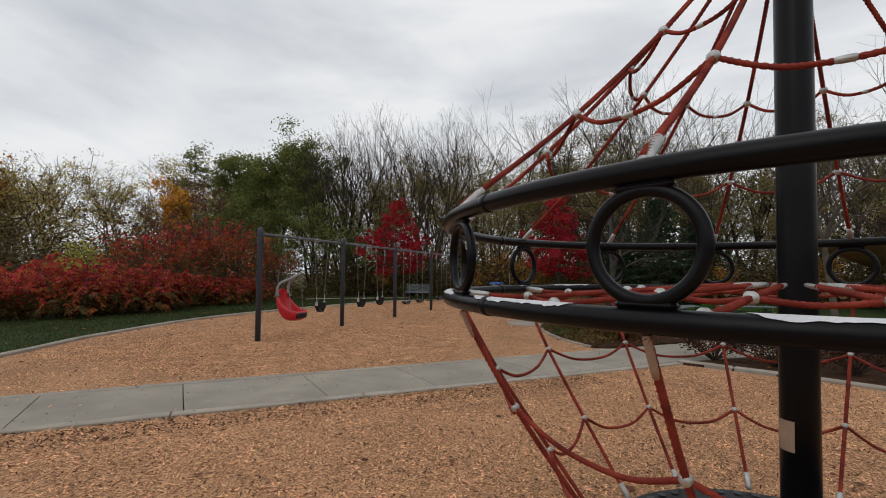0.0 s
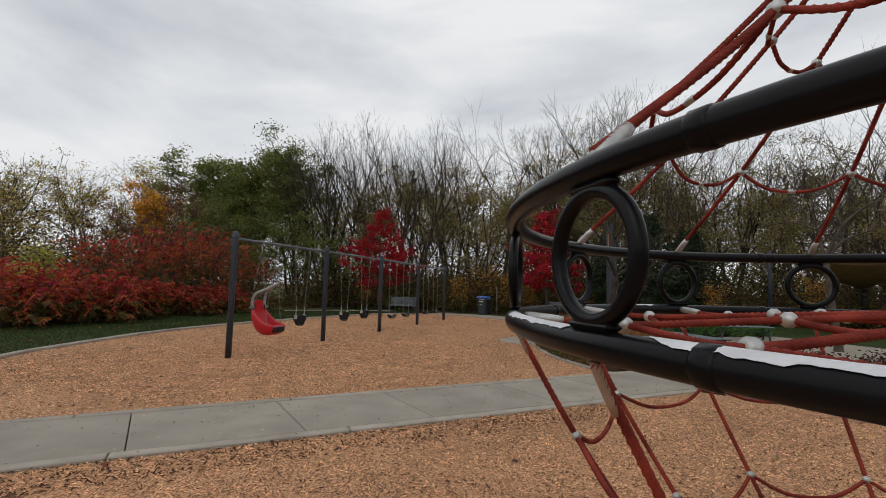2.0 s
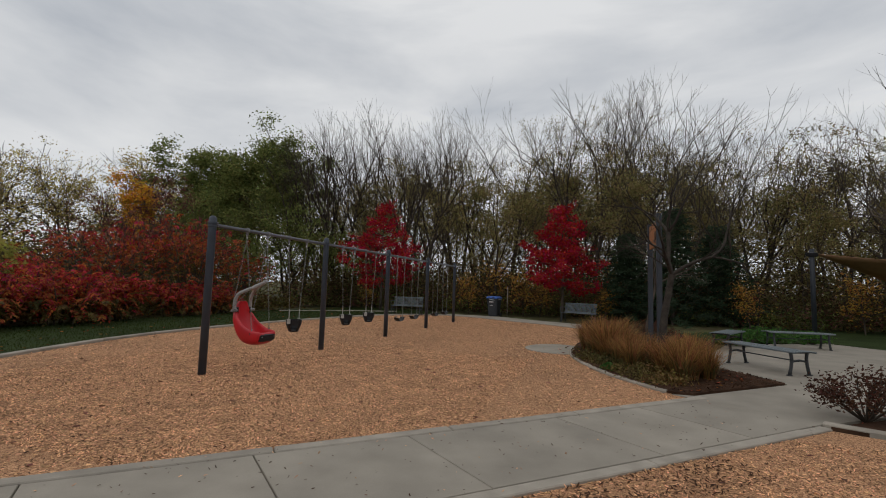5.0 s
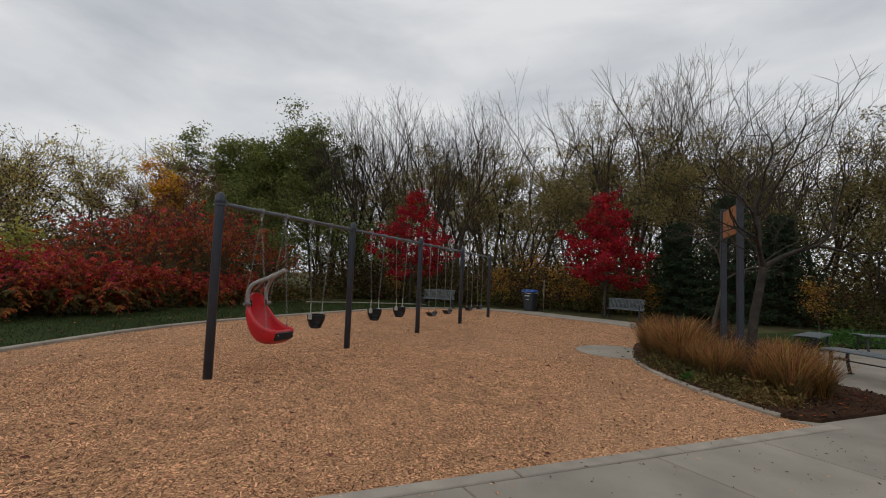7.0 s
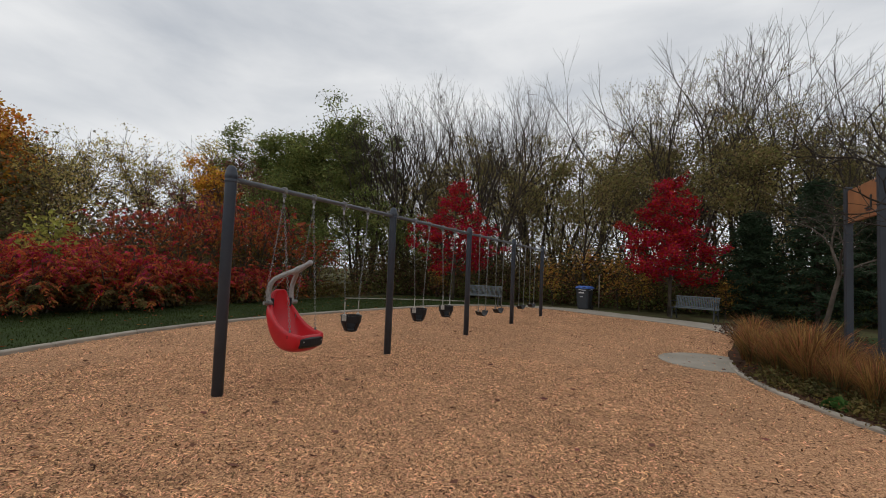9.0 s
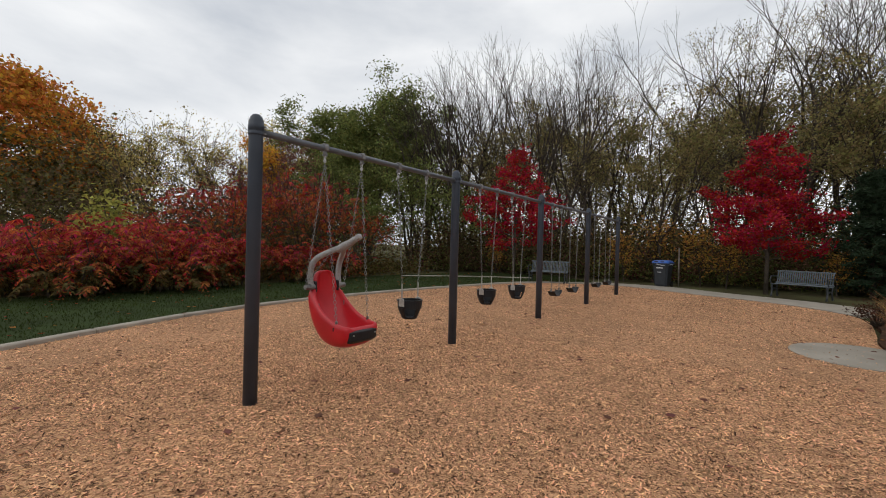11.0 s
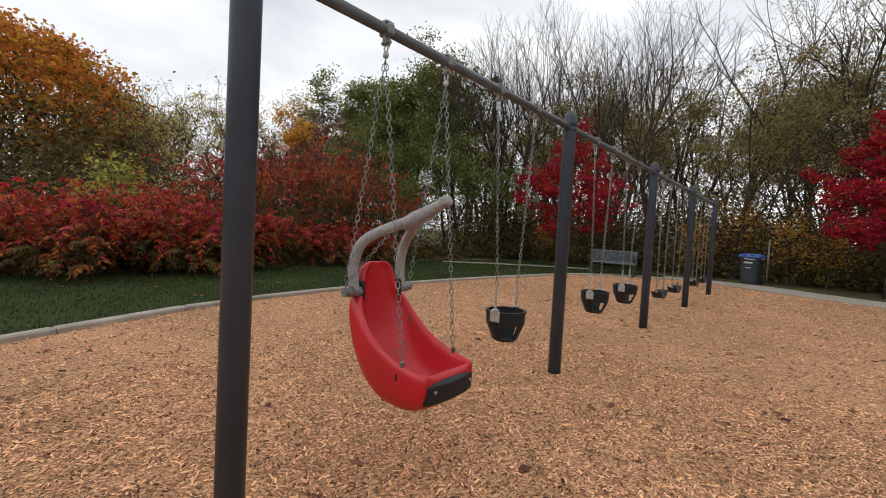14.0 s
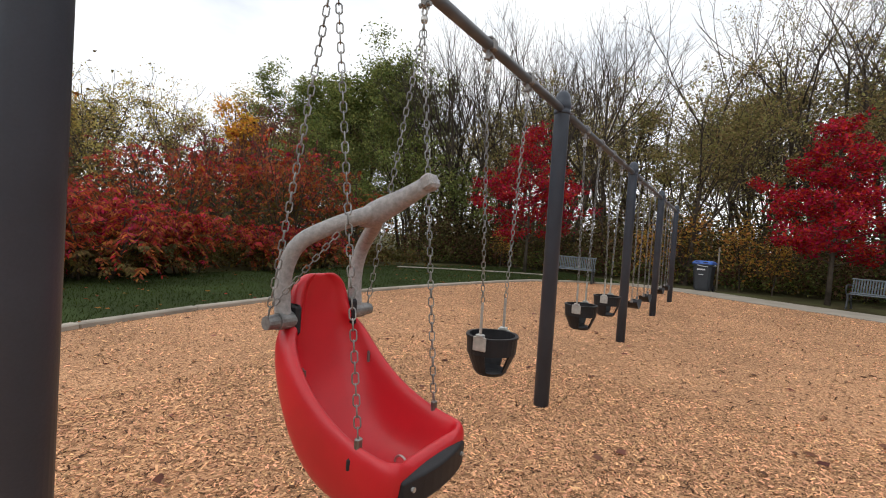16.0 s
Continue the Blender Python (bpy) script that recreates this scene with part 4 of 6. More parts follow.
sign = thing("tall_sign", "orange-brown wooden sign panel between two tall grey steel posts", "sign")
for x, y, z in ((7.22, 7.59, 3.34), (7.28, 6.17, 3.42)):
    p = Build()
    p.box((x, y, z / 2), (0.115, 0.115, z), radians(4), 0.012)
    part("post", p, M_SIGNPOST, sign)
p = Build()
p.box((7.25, 6.88, 2.96), (1.29, 0.05, 0.61), radians(-87.5), 0.008)
panel = part("panel", p, M_SIGN, sign, "orange-brown wooden panel")
for y, z, w in ((6.5, 2.92, 0.03), (6.62, 2.82, 0.26), (6.58, 2.78, 0.18)):
    q = Build()
    q.box((7.248, y, z), (w, 0.056, 0.02 if w > 0.1 else 0.2), radians(-87.5), 0.002)
    part("letter_bar", q, M_IRON, panel)
for y in (6.23, 7.53):
    for z in (2.72, 3.2):
        q = Build()
        q.box((7.25, y, z), (0.07, 0.07, 0.03), radians(-87.5), 0.004)
        part("bracket", q, M_IRON, panel)

shade = thing("shade_sail", "tan fabric shade sail on dark steel posts", "shade sail")
for x, y in ((14.0, 16.4), (19.8, 14.6), (18.6, 19.6)):
    p = Build()
    p.lathe([(0.085, -0.05), (0.085, 3.45), (0.07, 3.47)], (x, y, 0), 18)
    part("post", p, M_SIGNPOST, shade, smooth=True)
b = Build()
n = 10
corners = [Vector((14.0, 16.4, 3.3)), Vector((19.8, 14.6, 3.2)), Vector((18.6, 19.6, 1.9))]
grid = {}
for i in range(n + 1):
    for j in range(n + 1 - i):
        u, v = i / n, j / n
        w = 1 - u - v
        pull = 1 - 0.75 * (u * v + v * w + w * u)
        p = (corners[0] * w + corners[1] * u + corners[2] * v)
        c = sum(corners, Vector()) / 3
        p = c + (p - c) * pull - Vector((0, 0, 0.7 * (u * v + v * w + w * u)))
        grid[i, j] = len(b.v)
        b.v.append(p)
for i in range(n):
    for j in range(n - i):
        b.f.append((grid[i, j], grid[i + 1, j], grid[i, j + 1]))
        if i + j < n - 1:
            b.f.append((grid[i + 1, j], grid[i + 1, j + 1], grid[i, j + 1]))
cloth = part("fabric", b, M_SAIL, shade, "taut tan shade cloth", smooth=True)
hem = cloth.modifiers.new("thickness", "SOLIDIFY")
hem.thickness = 0.012
for c in corners:
    p = Build()
    p.lathe([(0.02, -0.17), (0.2, -0.12), (0.22, 0), (0.15, 0.02)], c, 12)
    part("corner_plate", p, M_RUBBER, shade)

stake = Build()
stake.lathe([(0.03, -0.05), (0.03, 1.6), (0.02, 1.62)], (0.95, 19.9, 0), 10)
whole("marker_post", stake, M_PALEBARK, "thin pale wooden marker post", "post", smooth=True)
kerb("kerb_lawn_far", [(-9.6, 13.6), (-8.2, 15.2), (-6.6, 16.6), (-4.9, 17.6)], 0.07, "pale kerb at the far edge of the lawn", wide=0.12, seg=1.0)


# ---- trees and shrubs ----
def grow(seed, height, trunk_r, spread=0.5, levels=4, kids=(7, 5, 4, 3), up=0.25, wiggle=0.12, bare=0.3, taper=0.62, stems=1, shrink=0.55, reach=1.0, fine=0.006):
    """Limbs as tapered tubes. Returns the mesh gatherer and the twig points for leaves."""
    r = random.Random(seed)
    bole, b, tips = Build(), Build(), []

    def limb(p, d, length, rad, level):
        shake = wiggle if level else min(wiggle, 0.06)
        seg = 5 if level == 0 else 4 if level < levels - 1 else 3
        pts, rads = [p], [rad]
        for i in range(seg):
            d = (d + Vector((r.gauss(0, shake), r.gauss(0, shake), r.gauss(0, shake * 0.6) + up * (0.12 if level else 0.05)))).normalized()
            p = p + d * (length / seg)
            pts.append(p)
            rads.append(max(rad * (1 - (1 - taper * 0.35) * (i + 1) / seg), fine))
        (b if level else bole).tube(pts, rads, (8, 5, 4, 3, 3)[level], cap=False)
        if level >= levels - 2:
            tips.extend(pts[1:])
        if level == levels - 1:
            return
        n = kids[level]
        for k in range(n):
            f = bare + (1 - bare) * (k + r.random() * 0.8) / n if level == 0 else 0.2 + 0.8 * (k + r.random()) / n
            f = min(f, 0.99)
            q = pts[int(f * seg)].lerp(pts[min(int(f * seg) + 1, seg)], f * seg % 1)
            w = k * 2.4 + r.random() * 1.3
            side = d.orthogonal().normalized()
            side.rotate(Matrix.Rotation(w, 3, d))
            e = (d * (1 - spread) + side * spread + Vector((0, 0, up))).normalized()
            limb(q, e, length * (shrink[level] if isinstance(shrink, tuple) else shrink) * r.uniform(0.75, 1.2) * (1 - 0.35 * f if level == 0 else 1), rads[int(f * seg)] * taper * r.uniform(0.75, 1.0), level + 1)

    height *= reach
    for s in range(stems):
        a = math.tau * s / stems + r.random()
        lean = 0.0 if stems == 1 else 0.22
        limb(Vector((0.15 * math.cos(a) * (stems > 1), 0.15 * math.sin(a) * (stems > 1), -0.15)), Vector((lean * math.cos(a), lean * math.sin(a), 1)).normalized(), height * r.uniform(0.88, 1.0), trunk_r, 0)
    return bole, b, np.array([tuple(p) for p in tips])


def along(pts, n, rng):
    """n places at random along the twigs through pts."""
    i = rng.integers(0, len(pts) - 1, n)
    a, b = pts[i], pts[i + 1]
    near = np.linalg.norm(b - a, axis=1) < 1.2
    return a + (b - a) * (rng.uniform(size=n) * near)[:, None]


def tree(name, label, at, seed, height, bark, trunk_r, leaf=None, leaf_size=0.1, leaf_n=0, puff=0.3, droop=0.2, only=None, turn=0.0, slim=0.5, group="", category="tree", **shape):
    t = thing(name, label, category, at, turn, group)
    bole, b, tips = grow(seed, height, trunk_r, **shape)
    part("trunk", bole, bark, t, smooth=True)
    part("branchwork", b, bark, t, smooth=True)
    if leaf_n:
        rng = np.random.default_rng(seed)
        pick = tips if only is None else tips[only(tips)]
        c = along(pick, leaf_n, rng) + rng.normal(size=(leaf_n, 3)) * puff
        c = c[c[:, 2] > 0.1]
        ob = new("crown", leaf_mesh("crown", c, leaf_size, leaf, rng, droop, slim))
        ob.parent = t
    return t


def placed(ob, x, y, size, turn, z=-0.05):
    return copy_thing(ob, Matrix.LocRotScale((x, y, z), Euler((0, 0, radians(turn))), (size, size, size)))


def fork_tree(seed, height, rad, stems=1, first=0.3, angle=24, levels=6, triple=0.3, lateral=2, wiggle=0.07, up=0.09, ratio=0.8, fine=0.006, lean=0.2, wide=1.0):
    """A tree that forks again and again, with side twigs; height is that of its topmost twig."""
    r = random.Random(seed)
    limbs = []

    def branch(p, d, length, rad, level):
        n = 5 if level == 0 else 3
        pts, rads = [p], [rad]
        end = max(rad * (0.78 if level else 0.7), fine)
        for i in range(n):
            bend = wiggle if level else min(wiggle, 0.05)
            d = (d + Vector((r.gauss(0, bend), r.gauss(0, bend), r.gauss(0, bend * 0.5) + up * (0.4 if level else 0.1)))).normalized()
            p = p + d * (length / n)
            pts.append(p)
            rads.append(rad + (end - rad) * (i + 1) / n)
        if level == levels:
            rads[-1] = fine * 0.5
        limbs.append((pts, rads, level))
        if level >= levels:
            return
        kids = 3 if r.random() < triple or level == 0 and stems == 1 else 2
        w0 = r.uniform(0, math.tau)
        for k in range(kids):
            side = d.orthogonal().normalized()
            side.rotate(Matrix.Rotation(w0 + math.tau * k / kids + r.gauss(0, 0.3), 3, d))
            a = radians(angle * r.uniform(0.65, 1.3)) * (0.6 if k == 0 else 1.15)
            e = d * math.cos(a) + side * math.sin(a)
            here = step if level == 0 else length
            branch(p, e.normalized(), here * ratio * r.uniform(0.78, 1.15), max(end * (0.86 if k == 0 else 0.68), fine), level + 1)
        if level and level + 2 <= levels:
            for k in range(lateral):
                f = r.uniform(0.2, 0.95) * n
                q = pts[int(f)].lerp(pts[int(f) + 1], f % 1)
                side = d.orthogonal().normalized()
                side.rotate(Matrix.Rotation(r.uniform(0, math.tau), 3, d))
                a = radians(r.uniform(30, 58))
                branch(q, (d * math.cos(a) + side * math.sin(a)).normalized(), length * 0.62 * r.uniform(0.7, 1.2), max(rad * 0.4, fine), level + 2)

    step = height * (1 - first) / sum(ratio ** k for k in range(1, levels + 1))
    for k in range(stems):
        a = math.tau * k / stems + r.uniform(-0.4, 0.4)
        tip = Vector((math.cos(a), math.sin(a), 0))
        branch(tip * (0.12 * (stems > 1)) + Vector((0, 0, -0.15)), (Vector((0, 0, 1)) + tip * lean * (stems > 1) * r.uniform(0.6, 1.2)).normalized(), height * first * r.uniform(0.85, 1.15), rad * r.uniform(0.8, 1.0), 0)
    size = height / max(p.z for pts, _, _ in limbs for p in pts)
    bole, twigs, tips = Build(), Build(), []
    for pts, rads, level in limbs:
        pts = [Vector((p.x * size * wide, p.y * size * wide, p.z * size)) for p in pts]
        if level == 0:
            rads = [q * (1.35 if i == 0 else 1.0) for i, q in enumerate(rads)]
        (twigs if level else bole).tube(pts, rads, (9, 6, 5, 4, 3, 3, 3, 3, 3)[level], cap=False)
        if level >= levels - 2:
            tips.extend(pts[1:])
    return bole, twigs, np.array([tuple(p) for p in tips])


def forked(name, label, at, seed, height, bark, rad, leaf=None, leaf_size=0.1, leaf_n=0, puff=0.15, droop=0.3, only=None, slim=0.5, per=28, group="", category="tree", **shape):
    t = thing(name, label, category, at, 0, group)
    bole, twigs, tips = fork_tree(seed, height, rad, **shape)
    part("trunk", bole, bark, t, smooth=True)
    part("branchwork", twigs, bark, t, smooth=True)
    if leaf_n:
        rng = np.random.default_rng(seed)
        pick = tips if only is None else tips[only(tips)]
        # leaves in sprays, each about a twig
        sprays = pick[rng.integers(0, len(pick), max(1, leaf_n // per))]
        spread = (puff * rng.uniform(0.5, 1.3, len(sprays))).repeat(per)[:, None] * (1.0, 1.0, 0.6)
        c = sprays.repeat(per, 0) + rng.normal(size=(len(sprays) * per, 3)) * spread
        c = c[c[:, 2] > 0.15]
        ob = new("crown", leaf_mesh("crown", c, leaf_size, leaf, rng, droop, slim))
        ob.parent = t
    return t


# tall bare trees at the wood's edge, all forking upwards into fine twigs
BARE = dict(group="bare woodland trees", fine=0.006, lateral=1, triple=0.15, wiggle=0.06)
bare_a = forked("bare_tree", "tall leafless grey-brown tree with several stems", (-13.6, 25.6, -0.05), 3, 14.2, M_DARKBARK, 0.15, stems=3, first=0.36, angle=21, lean=0.2, up=0.1, **BARE)
bare_b = forked("bare_tree", "tall leafless ash with a broad open crown", (23.0, 31.0, -0.05), 12, 18.0, M_DARKBARK, 0.27, stems=1, first=0.3, angle=30, up=0.09, **BARE)
bare_c = forked("bare_tree", "tall tree, leafless above with olive leaves lower down", (-7.4, 25.3, -0.05), 24, 13.6, M_DARKBARK, 0.14, L_WOOD, 0.085, 2600, 0.24, stems=3, first=0.36, angle=23, lean=0.16, only=lambda p: p[:, 2] < 9, **BARE)
bare_d = forked("bare_tree", "tall tree with thinning olive leaves in its crown", (5.2, 27.8, -0.05), 37, 16.0, M_DARKBARK, 0.19, L_WOOD, 0.085, 5600, 0.28, stems=2, first=0.32, angle=26, lean=0.14, only=lambda p: p[:, 2] < 13, **BARE)
thin = forked("thin_tree", "slender dark-stemmed tree with sparse olive leaves", (-9.6, 23.4, -0.05), 41, 10.0, M_DARKBARK, 0.075, L_WOOD, 0.085, 2600, 0.28, first=0.42, angle=20, levels=5, lateral=1, stems=2, lean=0.08, wiggle=0.09, group="slender woodland trees", fine=0.004)
thin_b = forked("thin_tree", "slender dark-stemmed tree with sparse yellowing leaves", (-4.4, 24.6, -0.05), 43, 9.0, M_DARKBARK, 0.065, L_OLIVE, 0.08, 1500, 0.26, first=0.45, angle=24, levels=5, wiggle=0.12, group="slender woodland trees", fine=0.004)
olive = forked("olive_tree", "woodland tree with olive-yellow autumn leaves", (2.0, 31.5, -0.05), 45, 11.0, M_DARKBARK, 0.15, L_WOOD, 0.15, 8500, 0.36, first=0.26, angle=27, levels=5, lateral=1, stems=2, lean=0.15, group="leafy woodland trees", fine=0.007)
PROTO = [bare_a, bare_b, bare_c, bare_d, thin, thin_b, olive]
rt = random.Random(5)
for x, y, k, s in ((-14.3, 21.4, 0, 0.91), (-12.1, 22.9, 0, 1.05), (-10.3, 26.2, 0, 1.17), (-6.3, 23.6, 2, 1.02), (-5.1, 29.3, 0, 1.19), (-0.9, 30.3, 1, 0.9), (4.7, 29.7, 3, 1.08), (8.2, 29.5, 0, 1.29), (10.5, 27.1, 2, 1.01), (12.2, 24.7, 3, 0.74), (11.3, 30.5, 1, 0.88), (15.0, 26.6, 0, 0.88), (17.4, 22.6, 0, 0.80), (19.0, 21.8, 1, 0.66), (19.8, 19.1, 3, 0.66), (-4.2, 33.7, 2, 1.15), (2.3, 33.6, 2, 1.11), (-11.2, 32.4, 3, 0.95), (-17.1, 28.0, 2, 0.99), ):
    placed(PROTO[k], x, y, s, rt.uniform(0, 360))
for x, y, s in ((-15.8, 26.4, 0.94), (-13.7, 30.0, 1.09), (-9.5, 31.0, 1.16), (-7.1, 35.0, 1.33), (-3.6, 31.8, 1.13), (0.6, 34.5, 1.11), (2.7, 37.7, 1.26), (5.8, 32.7, 1.23), (10.2, 31.2, 1.10), (-19.3, 26.4, 1.05), (6.0, 34.9, 1.26), (13.2, 32.2, 1.18), (14.7, 27.7, 1.01), (17.9, 29.9, 1.12), (18.4, 25.4, 0.88), (20.7, 25.4, 0.92), (12.6, 24.1, 0.74), (15.7, 22.2, 0.65)):
    placed(olive, x, y, s, rt.uniform(0, 360))
# slender stems behind and between, all through the wood
for k in range(38):
    u = (k + rt.uniform(-0.4, 0.4)) / 37
    a = radians(123 - 94 * u)
    d = rt.choice((25.5, 27.5, 30, 33, 37, 42)) + rt.uniform(-1, 1)
    placed(PROTO[(4, 5, 4, 6, 5, 4, 2)[k % 7]], 3 + d * math.cos(a), -3 + d * math.sin(a), rt.uniform(0.65, 1.0), rt.uniform(0, 360))

# the green locust: a dense crown of feathered sprays on upswept limbs
locust = forked("locust_tree", "large green-leaved locust tree beside the wood", (-19.5, 21.5, -0.05), 51, 14.7, M_DARKBARK, 0.24, L_GREEN, 0.23, 72000, 0.46, 0.45, per=50, first=0.2, angle=30, levels=5, triple=0.45, lateral=3, wiggle=0.09, stems=2, lean=0.12, wide=0.95, fine=0.008, slim=0.42)
for k, (x, y, h) in enumerate(((-18.6, 17.5, 7.7), (-14.9, 20.9, 8.6), (-15.6, 17.6, 4.7), (-12.7, 21.3, 6.7))):
    forked("green_understorey_tree", "low green-leaved tree under the locust", (x, y, -0.05), 55 + k, h, M_DARKBARK, 0.09, L_GREEN, 0.16, 5200, 0.34, 0.4, first=0.22, angle=26, levels=5, stems=2, lean=0.12, fine=0.006)


def maple(at, height, broad, seed, leaves):
    """Whorls of rising limbs with leaf sprays at their ends; the crown narrows upwards, with gaps."""
    t = thing("red_maple", "young maple in full scarlet autumn leaf", "tree", at, 0, "scarlet maples")
    r = random.Random(seed)
    bole, b, pads = Build(), Build(), []
    bole.tube([(0, 0, -0.1), (0.03, 0.02, height * 0.3), (-0.03, 0.04, height * 0.6), (0.02, 0, height * 0.93)], [0.085, 0.06, 0.035, 0.01], 8)
    for k in range(46):
        z = height * (0.2 + 0.74 * (k / 45) ** 1.05)
        f = z / height
        reach = broad * (1.0 if f < 0.42 else max(0.1, 1 - (f - 0.42) / 0.60)) * r.uniform(0.55, 1.12)
        w = k * 2.4 + r.uniform(-0.35, 0.35)
        out = Vector((math.cos(w), math.sin(w), 0))
        rise = reach * r.uniform(0.18, 0.5)
        a, m, e = Vector((0, 0, z)), Vector((0, 0, z)) + out * reach * 0.5 + Vector((0, 0, rise * 0.6)), Vector((0, 0, z + rise)) + out * reach
        b.tube([a, m, e], [0.022, 0.013, 0.005], 5, cap=False)
        for q in range(max(3, int(reach * 5))):
            g = r.uniform(0.3, 1.0)
            p = a.lerp(m, g * 2) if g < 0.5 else m.lerp(e, g * 2 - 1)
            side = Vector((-out.y, out.x, 0)) * r.gauss(0, 0.34) + out * r.gauss(0, 0.12) + Vector((0, 0, r.gauss(0.03, 0.13)))
            b.tube([p, p + side], [0.008, 0.003], 3, cap=False)
            pads += [p + side, p + side * 0.6]
    part("trunk", bole, M_BARK, t, smooth=True)
    part("branchwork", b, M_BARK, t, smooth=True)
    rng = np.random.default_rng(seed)
    pts = np.array([tuple(p) for p in pads])
    c = pts[rng.integers(0, len(pts), leaves)] + rng.normal(size=(leaves, 3)) * (0.13, 0.13, 0.075)
    ob = new("crown", leaf_mesh("crown", c, 0.105, L_MAPLE, rng, 0.35, 0.7))
    ob.parent = t
    return t


maple((-6.2, 18.2, -0.05), 6.55, 2.5, 61, 11500)
maple((4.05, 18.7, -0.05), 6.2, 2.35, 64, 14000)


def oak_tree(at, height, broad, seed):
    """A broad dense dome of leaf clusters over spreading limbs: orange outside and above, green inside and below."""
    t = thing("orange_oak", "broad oak with golden orange and green leaves", "tree", at, 0)
    bole, b, tips = fork_tree(seed, height * 0.93, 0.45, first=0.18, angle=36, levels=5, triple=0.5, lateral=2, up=0.03, wide=0.8, fine=0.012)
    part("trunk", bole, M_DARKBARK, t, smooth=True)
    part("branchwork", b, M_DARKBARK, t, smooth=True)
    rng = np.random.default_rng(seed)
    n = 900
    w, q = rng.uniform(0, math.tau, n), rng.uniform(-0.55, 1, n)
    ring = np.sqrt(1 - q * q)
    shell = rng.uniform(0.72, 1.0, n) ** 0.5 * (1 + 0.06 * np.sin(4 * w + 3 * q) + 0.05 * np.sin(9 * w - 5 * q))
    heart = np.stack([broad * ring * np.cos(w) * shell, broad * ring * np.sin(w) * shell, height * 0.42 + height * 0.58 * q * shell], 1)
    pick = rng.integers(0, n, 52000)
    c = heart[pick] + rng.normal(size=(52000, 3)) * (0.55, 0.55, 0.36)
    warm = c[:, 2] / height + rng.normal(size=len(c)) * 0.1 + 0.16 * np.sin(pick * 1.7) > 0.5
    keep = c[:, 2] > 0.8
    for name, sel, mat, label in (("crown", warm & keep, L_ORANGE, "golden orange upper leaves"), ("lower_leaves", ~warm & keep, L_OAKGREEN, "still green lower leaves")):
        ob = new(name, leaf_mesh(name, c[sel], 0.32, mat, rng, 0.35, 0.6))
        ob.parent = t
        tagged(ob, label)
    return t


oak_tree((-40.8, 4.5, -0.05), 13.4, 8.6, 71)

WILLOW = dict(first=0.2, angle=27, levels=6, lateral=1, up=0.05, group="far willows", fine=0.012)
willow = forked("willow_tree", "far willow with thin olive-yellow leaves", (-32.7, 11.5, -0.05), 81, 10.5, M_BARK, 0.2, L_OLIVE, 0.15, 8500, 0.28, 0.6, stems=3, lean=0.3, **WILLOW)
willow_b = forked("willow_tree", "far rounded willow with olive-yellow leaves", (-30.4, 16.3, -0.05), 83, 11.0, M_BARK, 0.18, L_OLIVE, 0.15, 11000, 0.34, 0.6, stems=2, lean=0.25, **WILLOW)
for x, y, k, s in ((-37.1, 11.3, 0, 0.99), (-40.0, 8.6, 1, 0.95), (-33.3, 26.4, 0, 1.30)):
    placed((willow, willow_b)[k], x, y, s, rt.uniform(0, 360))
forked("yellow_tree", "small far tree in golden yellow leaf", (-25.1, 17.2, -0.05), 91, 9.5, M_DARKBARK, 0.16, L_GOLD, 0.19, 8500, 0.3, first=0.2, angle=18, levels=5, up=0.18, wide=0.55, fine=0.01)
forked("purple_tree", "far tree with dull purple-brown leaves", (-24.0, 18.7, -0.05), 92, 10.2, M_DARKBARK, 0.18, L_PURPLE, 0.14, 8000, 0.26, first=0.22, angle=30, levels=5, fine=0.01)


def conifer(at, height, wide, seed):
    t = thing("dark_conifer", "dark green evergreen beside the wood", "tree", at, 0, "dark evergreens")
    b = Build()
    b.tube([(0, 0, -0.1), (0, 0, height)], [0.1, 0.01], 7)
    rng = np.random.default_rng(seed)
    spots = []
    for k in range(90):
        z = 0.25 + (height - 0.4) * (k / 90) ** 0.9
        length = wide * (1 - z / height) ** 0.75 * rng.uniform(0.5, 1.2) + 0.1
        w = k * 2.4
        e = Vector((length * math.cos(w), length * math.sin(w), z - 0.12 * length))
        b.tube([(0, 0, z), e], [0.02, 0.005], 3, cap=False)
        for f in np.linspace(0.2, 1, 24):
            spots.append(Vector((0, 0, z)).lerp(e, f))
    part("trunk", b, M_DARKBARK, t)
    s = np.array([tuple(p) for p in spots])
    c = np.repeat(s, 4, 0) + rng.normal(size=(len(s) * 4, 3)) * (0.17, 0.17, 0.07)
    ob = new("needles", leaf_mesh("needles", c, 0.26, L_PINE, rng, 0.1, 0.16))
    ob.parent = t


conifer((7.3, 20.4, -0.05), 4.8, 2.1, 101)
conifer((9.4, 20.0, -0.05), 6.0, 2.6, 102)
conifer((11.6, 20.6, -0.05), 5.2, 2.3, 103)

gold = tree("golden_sapling", "low sapling with orange-yellow leaves at the wood edge", (2.7, 20.4, -0.05), 131, 1.9, M_DARKBARK, 0.03, L_YELLOW, 0.1, 700, 0.12, levels=3, kids=(9, 5), spread=0.6, bare=0.2, shrink=0.5, group="golden saplings")
for x, y, s in ((1.7, 20.9, 1.25), (-1.5, 20.6, 1.1), (6.2, 19.6, 0.8), (-8.5, 20.6, 1.0), (-0.4, 21.6, 1.5), (12.5, 19.0, 1.0), (16.5, 18.4, 1.2)):
    placed(gold, x, y, s, rt.uniform(0, 360))

